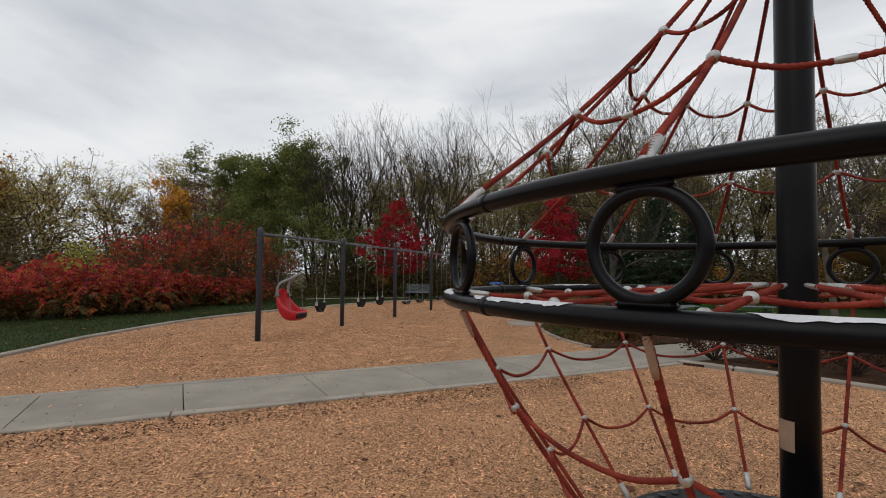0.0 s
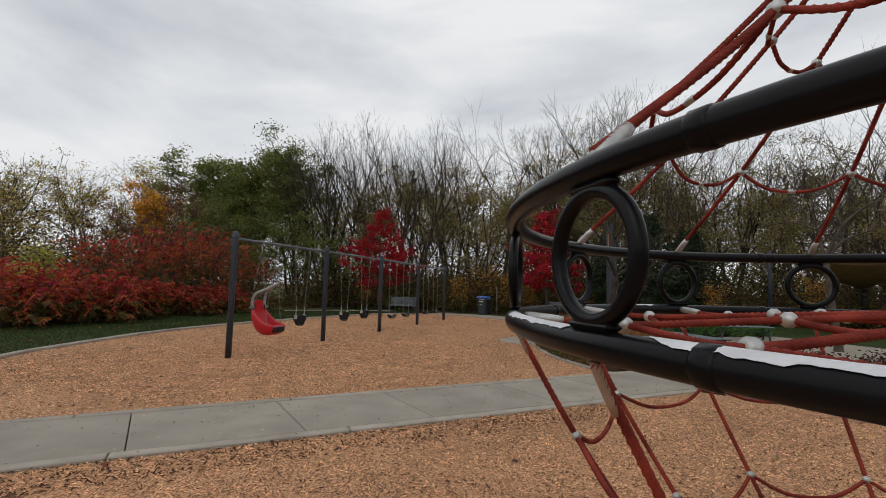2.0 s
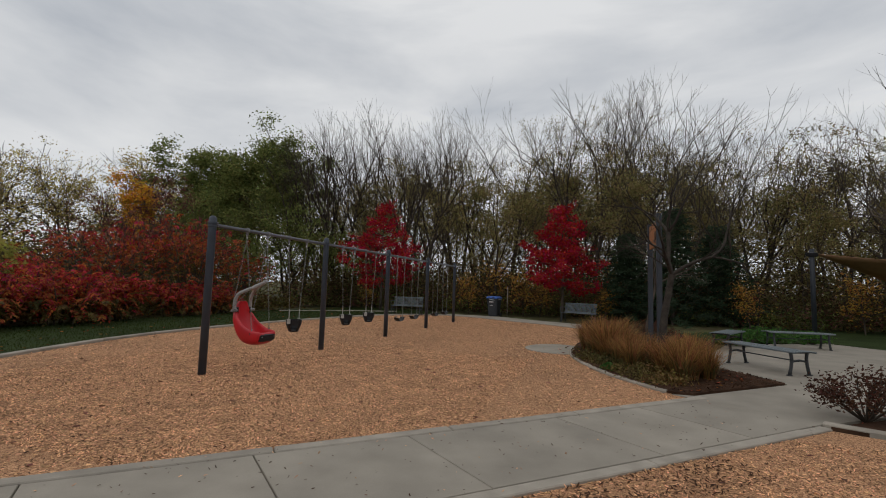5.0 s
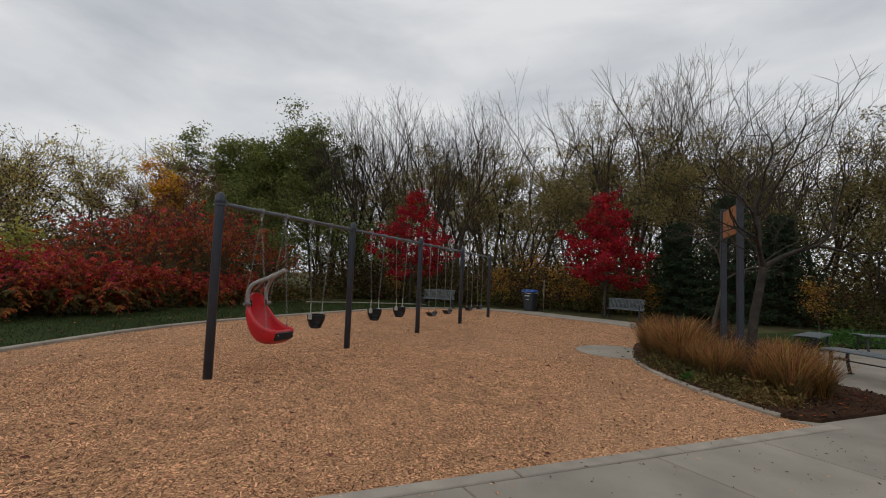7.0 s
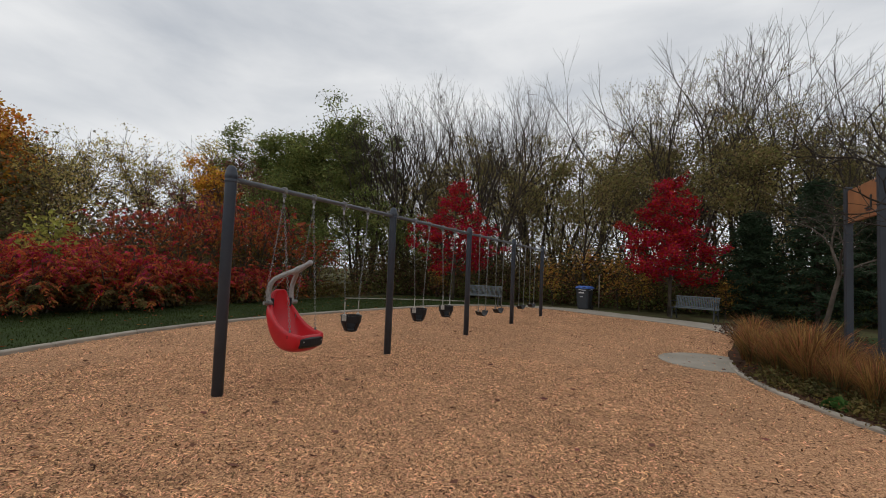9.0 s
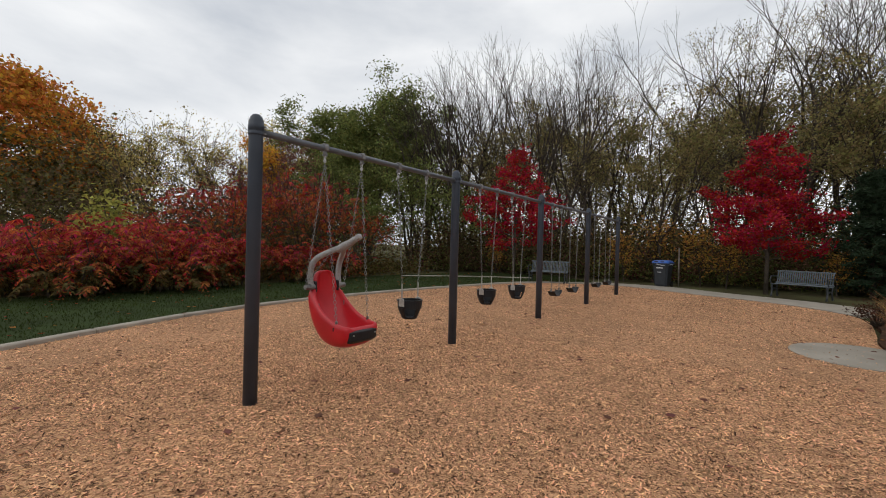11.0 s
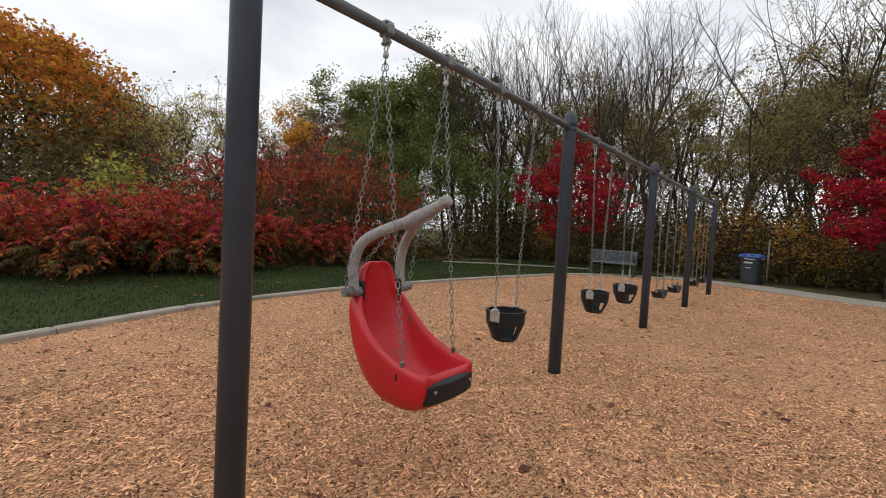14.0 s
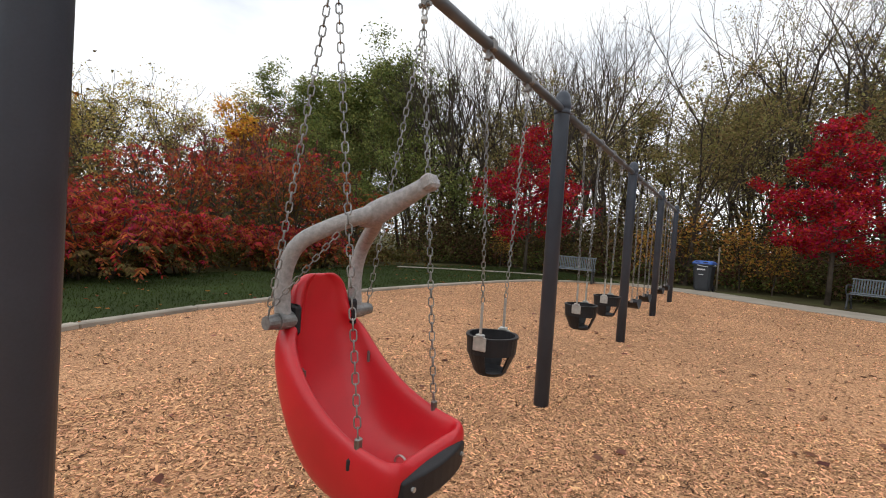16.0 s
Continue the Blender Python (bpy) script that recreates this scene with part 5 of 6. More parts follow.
# young bare trees by the plaza, with crooked spreading limbs
CROOKED = dict(first=0.42, levels=6, triple=0.2, wiggle=0.17, up=0.05, lateral=1, group="bare plaza trees", fine=0.003)
plaza = forked("plaza_tree", "leafless young tree with crooked spreading limbs", (7.13, 4.65, 0.03), 118, 5.1, M_DEEPBARK, 0.1, angle=36, **CROOKED)
plaza.matrix_basis = pose(7.14, 4.65, 0.03, 0, 0, 165)
forked("plaza_tree", "small leafless tree with pale twigs", (7.26, 9.59, 0.03), 112, 4.0, M_BARK, 0.06, angle=36, **CROOKED)
forked("plaza_tree", "leafless young tree with crooked spreading limbs", (13.2, 8.4, 0.0), 113, 6.6, M_BARK, 0.12, angle=36, **CROOKED)
tree("rusty_tree", "low tree with thin rusty brown leaves", (20.5, 19.0, 0.0), 114, 4.6, M_DARKBARK, 0.13, L_PURPLE, 0.16, 1800, 0.4, levels=4, kids=(10, 6, 4), spread=0.6, bare=0.15, shrink=0.55, stems=3)


# ---- sumac thicket ----
def fronds(name, roots, dirs, length, mat, rng):
    """Feathered leaves: pairs of hanging leaflets along a stalk that rises and then droops."""
    n = len(roots)
    up = np.array([0, 0, 1.0])
    side = np.cross(dirs, up)
    side /= np.linalg.norm(side, axis=1, keepdims=True) + 1e-9
    ln = (length * rng.uniform(0.65, 1.3, n))[:, None]
    sag = rng.uniform(0.45, 1.15, (n, 1))
    vs, pairs = [], 8
    for j in range(pairs + 1):
        f = 0.15 + 0.85 * j / pairs
        mid = roots + dirs * ln * f * (1 - 0.25 * f * sag) + up * ln * (0.3 * f - sag * f * f)
        size = ln * 0.27 * (1 - 0.5 * abs(f - 0.45)) * rng.uniform(0.8, 1.2, (n, 1))
        for s in ((-1, 1) if j < pairs else (0,)):
            out = side * s * 0.8 + dirs * (0.5 if s else 1.0) + up * rng.uniform(-1.25, -0.3, (n, 1))
            out /= np.linalg.norm(out, axis=1, keepdims=True)
            wide = np.cross(out, up + dirs * 0.6 + side * rng.normal(size=(n, 1)) * 0.5)
            wide /= np.linalg.norm(wide, axis=1, keepdims=True) + 1e-9
            vs.append(np.stack([mid, mid + out * size * 0.45 + wide * size * 0.17, mid + out * size, mid + out * size * 0.45 - wide * size * 0.17], 1))
    v = np.concatenate(vs).reshape(-1, 3)
    k = np.arange(len(v) // 4)[:, None] * 4
    return scatter_mesh(name, v, np.concatenate([k + [0, 1, 2], k + [0, 2, 3]], 1).reshape(-1, 3), mat)


def dress(t, ends, height, count, orange, length, rng, low=0.3, jitter=0.15):
    """Hangs fronds on the twig ends: crimson above, orange and green further down; dark seed heads on top."""
    roots = ends[rng.integers(0, len(ends), count)] + rng.normal(size=(count, 3)) * jitter
    lower = rng.uniform(size=count) < low
    roots[:, 2] *= np.where(lower, rng.uniform(0.25, 0.75, count), 1.0)
    roots[:, 2] = np.clip(roots[:, 2], 0.35, None)
    w = rng.uniform(0, math.tau, count)
    dirs = np.stack([np.cos(w), np.sin(w), rng.uniform(-0.1, 0.5, count)], 1)
    f = roots[:, 2] / height + rng.normal(size=count) * 0.09
    green = (f < 0.34 + 0.2 * orange) & (rng.uniform(size=count) < 0.75)
    warm = ~green & (f < 0.46 + 0.4 * orange) & (rng.uniform(size=count) < 0.45 + 0.4 * orange)
    for name, sel, mat in (("crimson_foliage", ~warm & ~green, L_SUMAC), ("orange_foliage", warm, L_SUMAC2), ("green_foliage", green, L_SUMACLOW)):
        if sel.sum():
            ob = new(name, fronds(name, roots[sel], dirs[sel], length, mat, rng))
            ob.parent = t
    cones = Build()
    for e in ends[::4]:
        if e[2] > height * 0.78:
            cones.tube([e + (0, 0, 0.0), e + (0.01, 0, 0.09), e + (0.02, 0, 0.19)], [0.022, 0.034, 0.008], 5)
    if cones.v:
        tagged(part("seed_head", cones, L_PURPLE, t, "dark upright seed heads"), kind="stuff")


def sumac(at, height, wide, seed, count, orange=0.35):
    t = thing("sumac_bush", "low sumac bush with drooping crimson feathered leaves", "shrub", at, 0, "sumac thicket")
    rng = np.random.default_rng(seed)
    b, ends = Build(), []
    for k in range(14):
        w, r = rng.uniform(0, math.tau), wide * 0.75 * math.sqrt(rng.uniform())
        foot = Vector((r * 0.6 * math.cos(w), r * 0.6 * math.sin(w), -0.05))
        h = height * rng.uniform(0.6, 1.0) * (1 - 0.25 * r / wide)
        head = Vector((r * 1.2 * math.cos(w), r * 1.2 * math.sin(w), h))
        mid = foot.lerp(head, 0.5) + Vector((rng.normal() * 0.12, rng.normal() * 0.12, 0))
        b.tube([foot, mid, head], [0.028, 0.02, 0.012], 5)
        ends.append(head)
        for q in range(6):
            s = mid.lerp(head, rng.uniform(-0.3, 0.9))
            e = s + Vector((rng.normal() * 0.3, rng.normal() * 0.3, abs(rng.normal()) * 0.25 + 0.1))
            b.tube([s, e], [0.012, 0.006], 4)
            ends.append(e)
    part("stemwork", b, M_DARKBARK, t)
    dress(t, np.array([tuple(e) for e in ends]), height, count, orange, 0.5, rng)
    return t


def tall_sumac(at, height, seed, count, orange):
    """A small open tree: crooked forking stems, bare below, thin red and orange sprays above."""
    t = thing("tall_sumac", "tall open sumac with forking stems and thinning red-orange leaves", "shrub", at, 0, "sumac thicket")
    rng = np.random.default_rng(seed)
    bole, twigs, tips = fork_tree(seed, height, 0.045, stems=6, first=0.3, angle=27, levels=4, triple=0.1, lateral=1, wiggle=0.12, up=0.06, lean=0.42, fine=0.008)
    part("stemwork", bole, M_DARKBARK, t, smooth=True)
    part("branchwork", twigs, M_DARKBARK, t, smooth=True)
    dress(t, tips, height, count, orange, 0.46, rng, 0.22, 0.12)
    return t


SUMAC = [sumac((-9.9, 1.6, -0.02), 2.05, 1.5, 201, 620, 0.4), tall_sumac((-11.6, 5.6, -0.02), 3.5, 202, 330, 0.75), tall_sumac((-11.4, 9.4, -0.02), 4.3, 203, 330, 1.0)]
for x, y, k, s in ((-10.3, -0.6, 0, 0.83), (-10.6, -3.0, 0, 0.71), (-11.2, -5.6, 0, 0.62), (-12.0, -8.4, 0, 0.47), (-9.8, 3.7, 0, 0.95), (-10.0, 5.6, 0, 0.85), (-10.2, 8.0, 0, 0.75), (-12.2, 0.6, 0, 0.88), (-12.4, -3.8, 0, 0.69), (-12.0, 3.2, 0, 1.07), (-12.6, 7.6, 1, 1.12), (-11.4, 11.8, 2, 0.79), (-13.2, 10.6, 2, 1.05), (-12.6, 14.2, 2, 0.69), (-14.4, 4.6, 0, 1.20), (-14.8, 8.4, 2, 0.97), (-10.6, 10.2, 0, 0.75), (-13.8, -6.5, 0, 0.57), (-14.5, 1.8, 0, 0.95), (-15.2, 12.6, 2, 1.13)):
    placed(SUMAC[k], x, y, s, rt.uniform(0, 360), -0.02)
tree("pale_green_bush", "light yellow-green bush rising above the sumac", (-10.5, 2.4, -0.05), 121, 2.5, M_BARK, 0.05, L_PALE, 0.14, 780, 0.22, levels=3, kids=(9, 5), spread=0.4, shrink=0.4, category="shrub")


# ---- undergrowth and far woods ----
def clumps(name, label, zone, count, leaf, mat, seed, high, per=60, fat=0.8, cat="undergrowth"):
    """Heaps of small leaves of uneven height along a strip; zone(u, v) gives a place on the ground."""
    rng = np.random.default_rng(seed)
    cs = []
    for _ in range(count):
        x, y = zone(rng.uniform(), rng.uniform())
        h = high * rng.uniform(0.35, 1.0) ** 1.2
        p = rng.normal(size=(per, 3)) * (fat * 0.5, fat * 0.5, h * 0.32) + (x, y, h * 0.5)
        cs.append(p[(p[:, 2] > 0.02) & (p[:, 2] < h * 1.08)])
    c = np.concatenate(cs)
    return tagged(new(name, leaf_mesh(name, c, leaf, mat, rng, 0.3)), label, cat, "", "stuff")


def wood_edge(u, v):
    """Along the front of the wood, from the sumac round to the plaza's far side."""
    line = [(-13, 17.5), (-10.5, 20.5), (-5, 20.8), (0, 20.9), (5, 20.6), (10, 20.2), (16, 19.2), (22, 16.5), (28, 10)]
    k = u * (len(line) - 1)
    i = min(int(k), len(line) - 2)
    f = k - i
    (ax, ay), (bx, by) = line[i], line[i + 1]
    return ax + (bx - ax) * f + v * 1.0, ay + (by - ay) * f + v * 6.0


clumps("undergrowth", "dense dark undergrowth of mixed autumn bushes", wood_edge, 1300, 0.16, L_BRUSH, 301, 3.6, 62)
clumps("deep_undergrowth", "dark undergrowth inside the wood", lambda u, v: (-14 + 46 * u, 27 + 5 * v - 16 * max(0, u - 0.5)), 800, 0.18, L_BRUSH, 317, 3.8, 55, 1.0)
clumps("green_undergrowth", "dull green brambles at the wood edge", wood_edge, 420, 0.15, L_GREEN, 302, 1.5, 55)
clumps("yellow_undergrowth", "yellow-leaved saplings at the wood edge", wood_edge, 50, 0.09, L_YELLOW, 303, 3.2, 40, 1.0)
clumps("rust_undergrowth", "rusty red-brown bushes at the wood edge", wood_edge, 220, 0.15, L_PURPLE, 304, 2.2, 50)
clumps("far_woods", "far woodland mass of olive and brown foliage", lambda u, v: (-70 + 140 * u, 38 + 12 * v - 10 * abs(u - 0.5) * 2), 620, 0.32, L_BRUSH, 305, 9.0, 80, 2.4, "woodland")
clumps("far_woods_olive", "far olive-leaved treetops", lambda u, v: (-60 + 125 * u, 34 + 8 * v - 10 * abs(u - 0.5) * 2), 430, 0.24, L_WOOD, 315, 10.0, 60, 2.0, "woodland")
clumps("far_woods_west", "far woodland mass behind the sumac", lambda u, v: (-46 - 14 * v, -45 + 90 * u), 1100, 0.3, L_BRUSH, 306, 8.5, 70, 2.0, "woodland")
clumps("far_woods_east", "far woodland mass behind the plaza", lambda u, v: (33 + 14 * v, -30 + 70 * u), 700, 0.3, L_BRUSH, 307, 9.5, 80, 2.4, "woodland")
clumps("thicket", "brown and olive thicket inside the wood", lambda u, v: (-16 + 46 * u, 25.5 + 6 * v - 12 * max(0, u - 0.55)), 480, 0.16, L_WOOD, 310, 7.0, 60, 1.2)
clumps("back_hedge", "dark mixed bushes behind the sumac thicket", lambda u, v: (-17.5 - 6 * v, -12 + 30 * u), 460, 0.17, L_BRUSH, 318, 6.5, 65, 1.3)
clumps("hedge_base", "dark grasses and weeds under the sumac", lambda u, v: (-10.6 - 3.5 * v, -9 + 26 * u), 420, 0.16, L_SUMACLOW, 308, 1.0, 45, 0.7)
clumps("far_woods_south", "far trees behind the play area", lambda u, v: (-45 + 90 * u, -38 - 10 * v), 300, 0.7, L_BRUSH, 309, 8.0, 50, 2.6, "woodland")


# ---- bed grasses, herbs, low shrubs ----
def grass_clump(seed, tall=1.0):
    t = thing("grass_clump", "tall clump of dry orange-brown ornamental grass", "ornamental grass", group="grass clumps in the bed")
    rng = np.random.default_rng(seed)
    for name, n, h, mat, wide in (("dry_foliage", 330, tall, L_REED, 0.015), ("base_foliage", 300, tall * 0.55, L_REEDLOW, 0.016)):
        w = rng.uniform(0, math.tau, n)
        r = 0.17 * np.sqrt(rng.uniform(size=n))
        foot = np.stack([r * np.cos(w), r * np.sin(w), np.zeros(n)], 1)
        a = w + rng.normal(size=n) * 0.6
        lean = np.abs(rng.normal(size=n)) * 0.27 + 0.04
        out = np.stack([np.cos(a), np.sin(a), np.zeros(n)], 1)
        side = np.stack([-np.sin(a), np.cos(a), np.zeros(n)], 1) * wide
        hh = (h * rng.uniform(0.5, 1.12, n))[:, None]
        lv = []
        for f in (0.0, 0.4, 0.75, 1.0):
            p = foot + out * (lean[:, None] * hh * f * f * 1.5) + np.array([0, 0, 1.0]) * hh * (f - 0.12 * f ** 3)
            k = (0.8, 1.0, 0.75, 0.1)[int(f * 3.9)] if f < 1 else 0.1
            lv += [p - side * k * 0.5, p + side * k * 0.5]
        v = np.stack(lv, 1).reshape(-1, 3)
        k = np.arange(n)[:, None] * 8
        f = np.concatenate([k + [0, 1, 3, 2], k + [2, 3, 5, 4], k + [4, 5, 7, 6]], 1).reshape(-1, 4)
        ob = new(name, scatter_mesh(name, v, f, mat))
        ob.parent = t
    return t


clump = grass_clump(401)
clump.matrix_basis = pose(6.1, 5.1, 0.03)
for x, y in ((5.72, 7.7), (5.7, 7.1), (5.72, 6.5), (5.8, 5.95), (5.95, 5.45), (6.15, 4.7), (6.35, 4.3), (6.55, 3.95), (6.45, 5.0), (6.3, 5.6), (6.25, 6.3), (6.2, 7.0), (6.3, 7.7), (6.75, 5.4), (6.75, 6.2), (6.7, 7.0), (6.85, 4.75),
             (7.0, 3.4), (7.25, 3.05), (7.5, 3.3), (7.25, 3.75), (7.6, 3.85), (7.8, 3.5), (7.45, 4.3), (7.75, 4.5), (7.5, 5.0), (6.1, 8.4), (6.6, 8.2), (6.0, 9.1)):
    placed(clump, x + rt.uniform(-0.08, 0.08), y + rt.uniform(-0.08, 0.08), rt.uniform(0.48, 0.84), rt.uniform(0, 360), 0.03)
clumps("bed_weeds", "dark green weeds round the grass clumps", lambda u, v: (5.75 + 1.3 * u ** 1.6 + 0.5 * v, 7.4 - 4.1 * u + 0.7 * v), 260, 0.05, L_SUMACLOW, 316, 0.2, 40, 0.3, "weeds")


def bed_rim(u, v):
    """A strip inside the kerb of the grass bed, from its far end to the path."""
    k = (0.35 + 0.64 * u) * (len(bed_line) - 2)
    (ax, ay), (bx, by) = bed_line[int(k)], bed_line[int(k) + 1]
    f = k % 1
    return ax + (bx - ax) * f + 0.12 + 0.5 * v, ay + (by - ay) * f + 0.1 + 0.35 * v


clumps("rim_weeds", "ragged dark green and brown weeds inside the kerb", bed_rim, 90, 0.06, L_REEDLOW, 319, 0.26, 40, 0.22, "weeds")
clumps("rim_herbs", "low dark green weeds inside the kerb", bed_rim, 65, 0.05, L_SUMACLOW, 320, 0.3, 40, 0.25, "weeds")


def low_shrub(name, label, x, y, r, h, mat, seed, n=2000, leaf=0.05, z=0.02):
    t = thing(name, label, "shrub", (x, y, z), 0, "low bed shrubs")
    rng = np.random.default_rng(seed)
    b, tips = Build(), []
    for k in range(26):
        w, q = rng.uniform(0, math.tau), math.sqrt(rng.uniform())
        e = Vector((r * q * math.cos(w), r * q * math.sin(w), h * (1 - 0.45 * q * q) * rng.uniform(0.75, 1.05)))
        m = e * 0.5 + Vector((rng.normal() * 0.04, rng.normal() * 0.04, 0.03))
        b.tube([(0, 0, -0.03), m, e], [0.012, 0.008, 0.004], 4)
        tips += [tuple(m.lerp(e, f)) for f in (0.3, 0.6, 0.85, 1.0)]
    part("stemwork", b, M_DARKBARK, t)
    c = np.array(tips)[rng.integers(0, len(tips), n)] + rng.normal(size=(n, 3)) * r * 0.13
    ob = new("leaves", leaf_mesh("leaves", c[c[:, 2] > 0.02], leaf, mat, rng, 0.1))
    ob.parent = t
    return t


for k, (x, y, r, h) in enumerate(((9.05, 1.45, 0.55, 0.6), (9.9, 1.2, 0.6, 0.6), (10.8, 0.9, 0.65, 0.65), (11.7, 0.6, 0.65, 0.7), (10.3, 2.0, 0.55, 0.55), (11.6, 1.9, 0.7, 0.65), (12.8, -0.6, 0.7, 0.7), (12.9, 1.4, 0.7, 0.7), (12.6, 3.0, 0.7, 0.65), (14.0, -2.0, 0.75, 0.7), (14.2, 0.6, 0.75, 0.7))):
    low_shrub("barberry_shrub", "low dark red-brown barberry shrub in the bed", x, y, r, h, L_BARB, 501 + k)
for k, (x, y, r, h) in enumerate(((10.3, 11.0, 0.6, 0.35), (11.2, 11.9, 0.6, 0.35), (10.7, 11.8, 0.6, 0.4), (12.4, 12.2, 0.6, 0.35), (6.12, 3.62, 0.13, 0.09), (9.7, 10.4, 0.5, 0.3))):
    low_shrub("green_herb", "low clump of fresh green broad leaves", x, y, r, h, L_HERB, 531 + k, 500, 0.11)
for k, (x, y, r, h) in enumerate(((5.75, 10.3, 0.5, 0.5), (6.3, 11.2, 0.5, 0.55), (7.9, 10.9, 0.5, 0.5), (7.6, 12.1, 0.55, 0.5), (7.4, 9.9, 0.4, 0.6))):
    low_shrub("barberry_shrub", "low dark red-brown barberry shrub in the bed", x, y, r, h, L_BARB, 551 + k, 700)


# ---- loose wood chips, grass blades and fallen leaves ----
def strewn(name, label, outline, bounds, density, seed, size, mat, z, cat):
    """Flat splinters lying at random over an outline."""
    rng = np.random.default_rng(seed)
    x0, y0, x1, y1 = bounds
    n = int((x1 - x0) * (y1 - y0) * density)
    xy = rng.uniform((x0, y0), (x1, y1), (n, 2))
    xy = xy[inside_many(xy, outline)]
    n = len(xy)
    a = rng.uniform(0, math.tau, n)
    tilt = rng.normal(size=n) * 0.3
    ln = size * rng.uniform(0.5, 1.5, n)
    wd = ln * rng.uniform(0.18, 0.42, n)
    th = ln * 0.10
    d = np.stack([np.cos(a) * np.cos(tilt), np.sin(a) * np.cos(tilt), np.sin(tilt)], 1)
    s = np.stack([-np.sin(a), np.cos(a), rng.normal(size=n) * 0.2], 1)
    up = np.cross(d, s)
    c = np.concatenate([xy, (z + 0.006 + np.abs(np.sin(tilt)) * ln * 0.3)[:, None]], 1)
    cs = []
    for q, w, h in ((-1, -1, 0), (-1, 1, 0), (1, 0.7, 0), (1, -0.8, 0), (0.3, 0.15, 1.6)):
        cs.append(c + d * (ln * 0.5 * q)[:, None] + s * (wd * 0.5 * w)[:, None] + up * (th * h)[:, None])
    v = np.stack(cs, 1).reshape(-1, 3)
    k = np.arange(n)[:, None] * 5
    f = np.concatenate([k + [0, 4, 1], k + [1, 4, 2], k + [2, 4, 3], k + [3, 4, 0]], 1).reshape(-1, 3)
    return tagged(new(name, scatter_mesh(name, v, f, mat)), label, cat, "", "stuff")


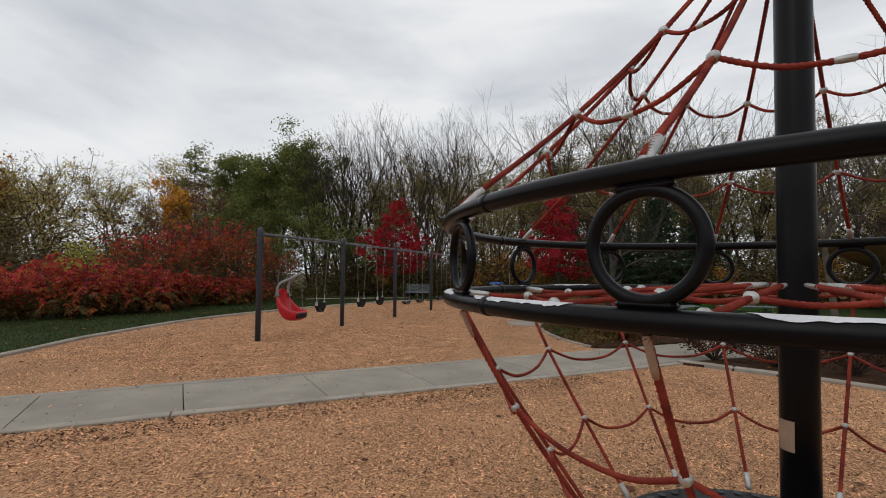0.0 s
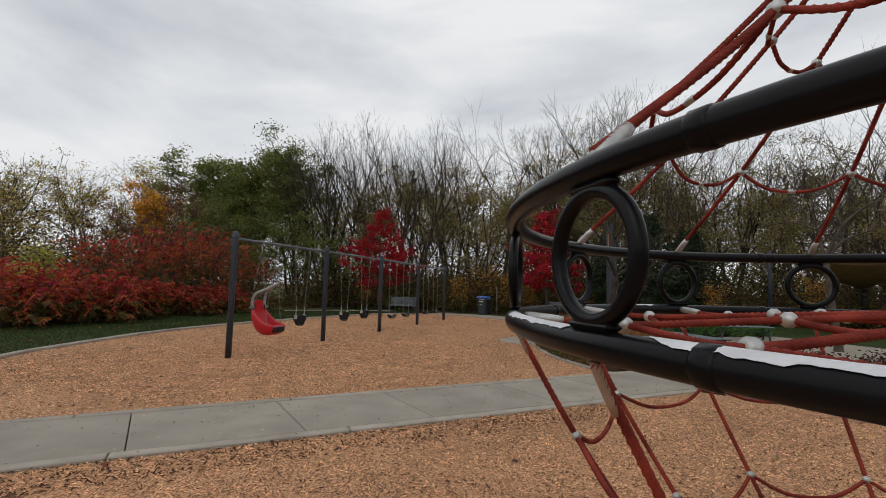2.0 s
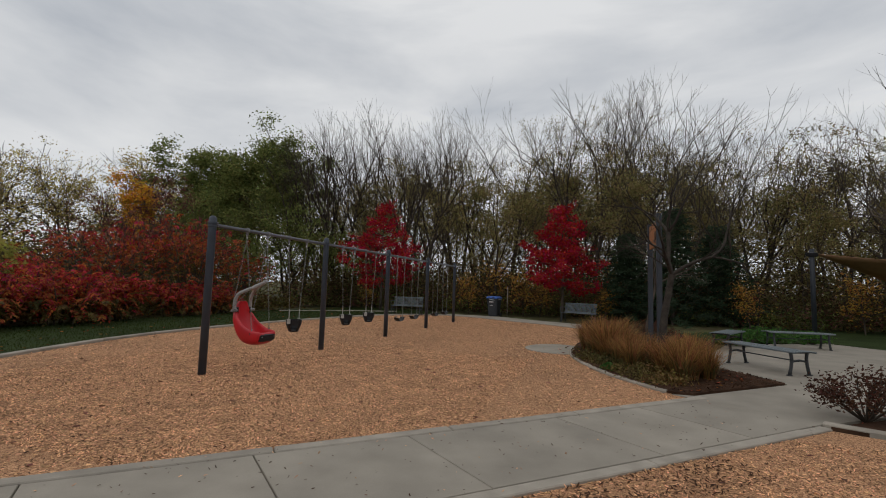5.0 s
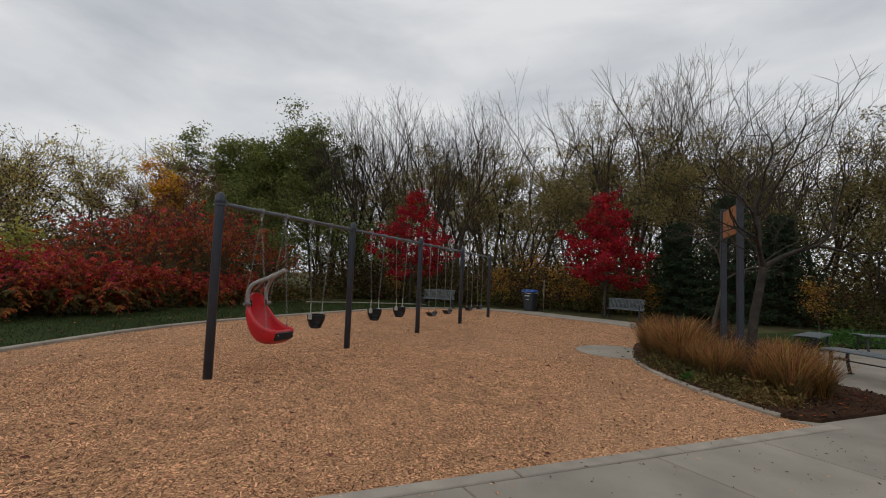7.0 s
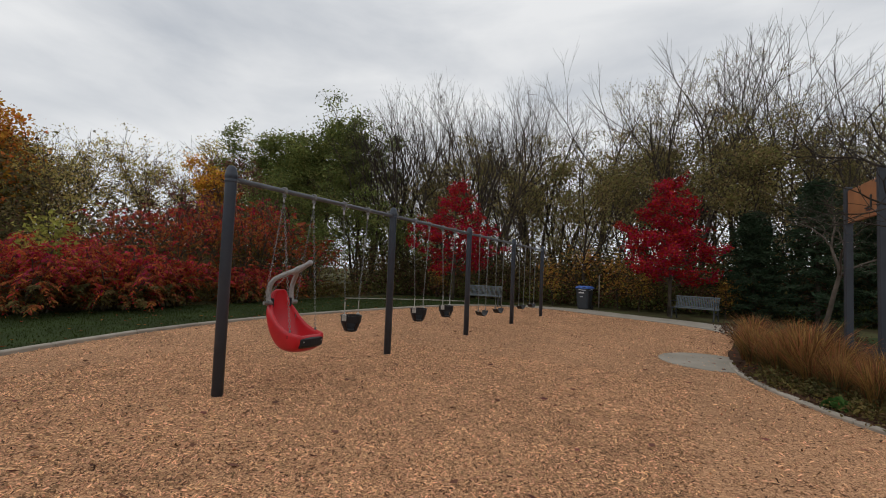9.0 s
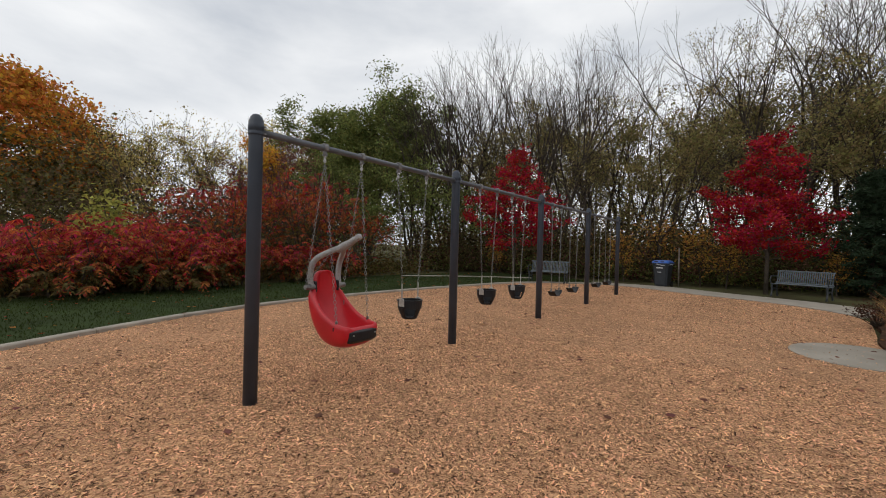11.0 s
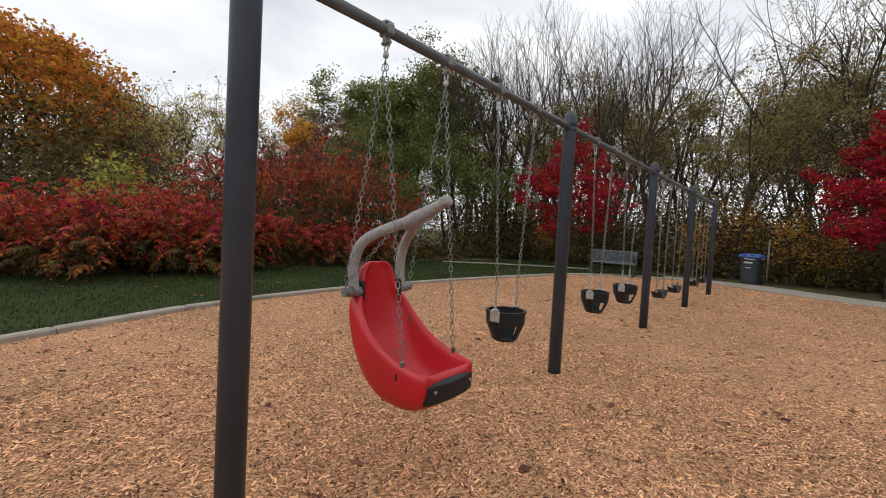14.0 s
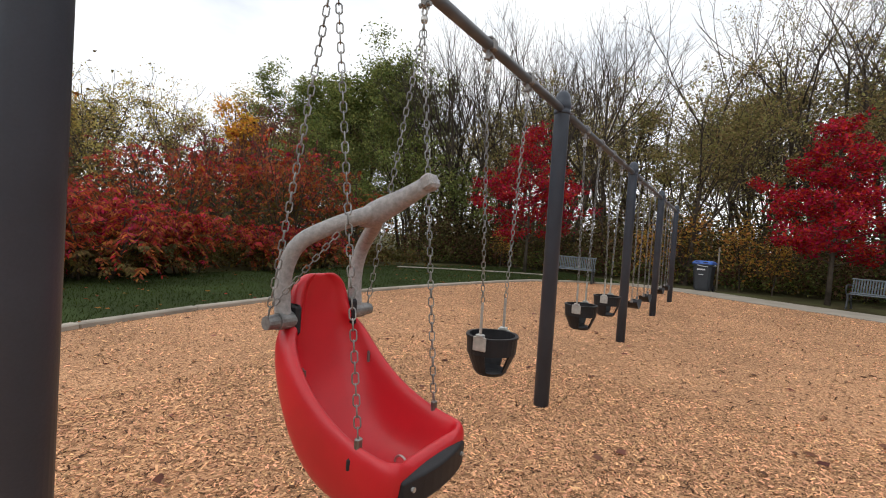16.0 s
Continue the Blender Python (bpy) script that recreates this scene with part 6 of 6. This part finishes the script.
strewn("wood_chips_near", "loose tan wood chips on the play surface", chips_out, (-2.6, -3.0, 4.6, 4.4), 2500, 601, 0.0215, M_CHIP, 0.0, "wood chips")
strewn("wood_chips_far", "loose tan wood chips on the play surface", chips_out, (-5.5, -4.5, 7.5, 17.0), 330, 602, 0.03, M_CHIP, 0.0, "wood chips")
strewn("wood_chips_climber", "loose tan wood chips round the climber", near_out, (2.0, -6.0, 10.5, 0.2), 1400, 603, 0.024, M_CHIP, 0.0, "wood chips")
rng = np.random.default_rng(611)
for name, label, outline, bounds, count, mat, size, z in (
        ("fallen_leaves", "scattered fallen brown and purple leaves on the chips", chips_out, (-5.5, -4.5, 7.5, 17), 700, L_PURPLE, 0.08, 0.02),
        ("fallen_leaves_climber", "scattered fallen brown leaves on the chips", near_out, (1.5, -7, 11, 0.2), 140, L_PURPLE, 0.07, 0.02),
        ("fallen_leaves_grass_bed", "brown fallen leaves among the bed grasses", bed_out, (5.2, 1.8, 9.4, 13.4), 900, L_SUMAC2, 0.06, 0.06),
        ("fallen_leaves_lawn", "scattered pale fallen leaves on the lawn", lawn_out, (-12, -8, -2, 20), 700, L_SUMAC2, 0.08, 0.07),
        ("fallen_leaves_bed", "brown fallen leaves in the shrub bed", east_bed, (8, -4, 19, 9), 900, L_SUMAC2, 0.07, 0.05)):
    xy = rng.uniform(bounds[:2], bounds[2:], (count, 2))
    xy = xy[inside_many(xy, outline)]
    c = np.concatenate([xy, np.full((len(xy), 1), z)], 1)
    me = leaf_mesh(name, c, size, mat, rng, 0.0, 0.8)
    co = np.empty(len(me.vertices) * 3, np.float32)
    me.vertices.foreach_get("co", co)
    co = co.reshape(-1, 3)
    co[:, 2] = z + (co[:, 2] - z) * 0.25
    me.vertices.foreach_set("co", co.ravel())
    tagged(new(name, me), label, "fallen leaves", "", "stuff")

paving = [(p.x, p.y) for p in (on_path(-8, 0.02), on_path(4.5, 0.02), on_path(4.5, PATH_WIDE - 0.02), on_path(-8, PATH_WIDE - 0.02))]
strewn("path_debris", "small dark crumbs and chips strewn on the concrete path", paving, (-2.5, -8.5, 9.0, 2.5), 14, 642, 0.022, M_MULCH, 0.021, "debris")
strewn("path_chips", "a few tan chips kicked onto the concrete path", paving, (-2.5, -8.5, 9.0, 2.5), 8, 643, 0.024, M_CHIP, 0.021, "wood chips")
strewn("bed_mulch", "coarse dark bark mulch pieces in the grass bed", bed_out, (5.3, 1.9, 9.2, 6.5), 700, 644, 0.05, M_MULCH, 0.036, "mulch")
edge = on_path(-5.5, PATH_WIDE + 0.02), on_path(2.5, PATH_WIDE + 0.02), on_path(2.5, PATH_WIDE + 0.55), on_path(-5.5, PATH_WIDE + 0.55)
litter = [(p.x, p.y) for p in edge]
strewn("leaf_litter", "dark crumbled leaf litter along the path edge", litter, (-1.5, -7.5, 8.5, 1.5), 420, 641, 0.03, M_MULCH, 0.004, "leaf litter")
rng = np.random.default_rng(621)
n = 90000
xy = rng.uniform((-11.5, -8), (-2, 20), (n, 2))
xy = xy[inside_many(xy, lawn_out)]
n = len(xy)
a = rng.uniform(0, math.tau, n)
h = rng.uniform(0.02, 0.05, n)
lean = np.stack([np.cos(a), np.sin(a)], 1) * (h * rng.uniform(0.2, 1.0, n))[:, None]
side = np.stack([-np.sin(a), np.cos(a)], 1) * 0.006
v = np.stack([np.concatenate([xy - side, np.full((n, 1), 0.03)], 1), np.concatenate([xy + side, np.full((n, 1), 0.03)], 1), np.concatenate([xy + lean, (0.03 + h)[:, None]], 1)], 1).reshape(-1, 3)
tagged(new("lawn_grass", scatter_mesh("lawn_grass", v, np.arange(n * 3).reshape(-1, 3), M_BLADE)), "short mown green grass blades", "grass", "", "stuff")
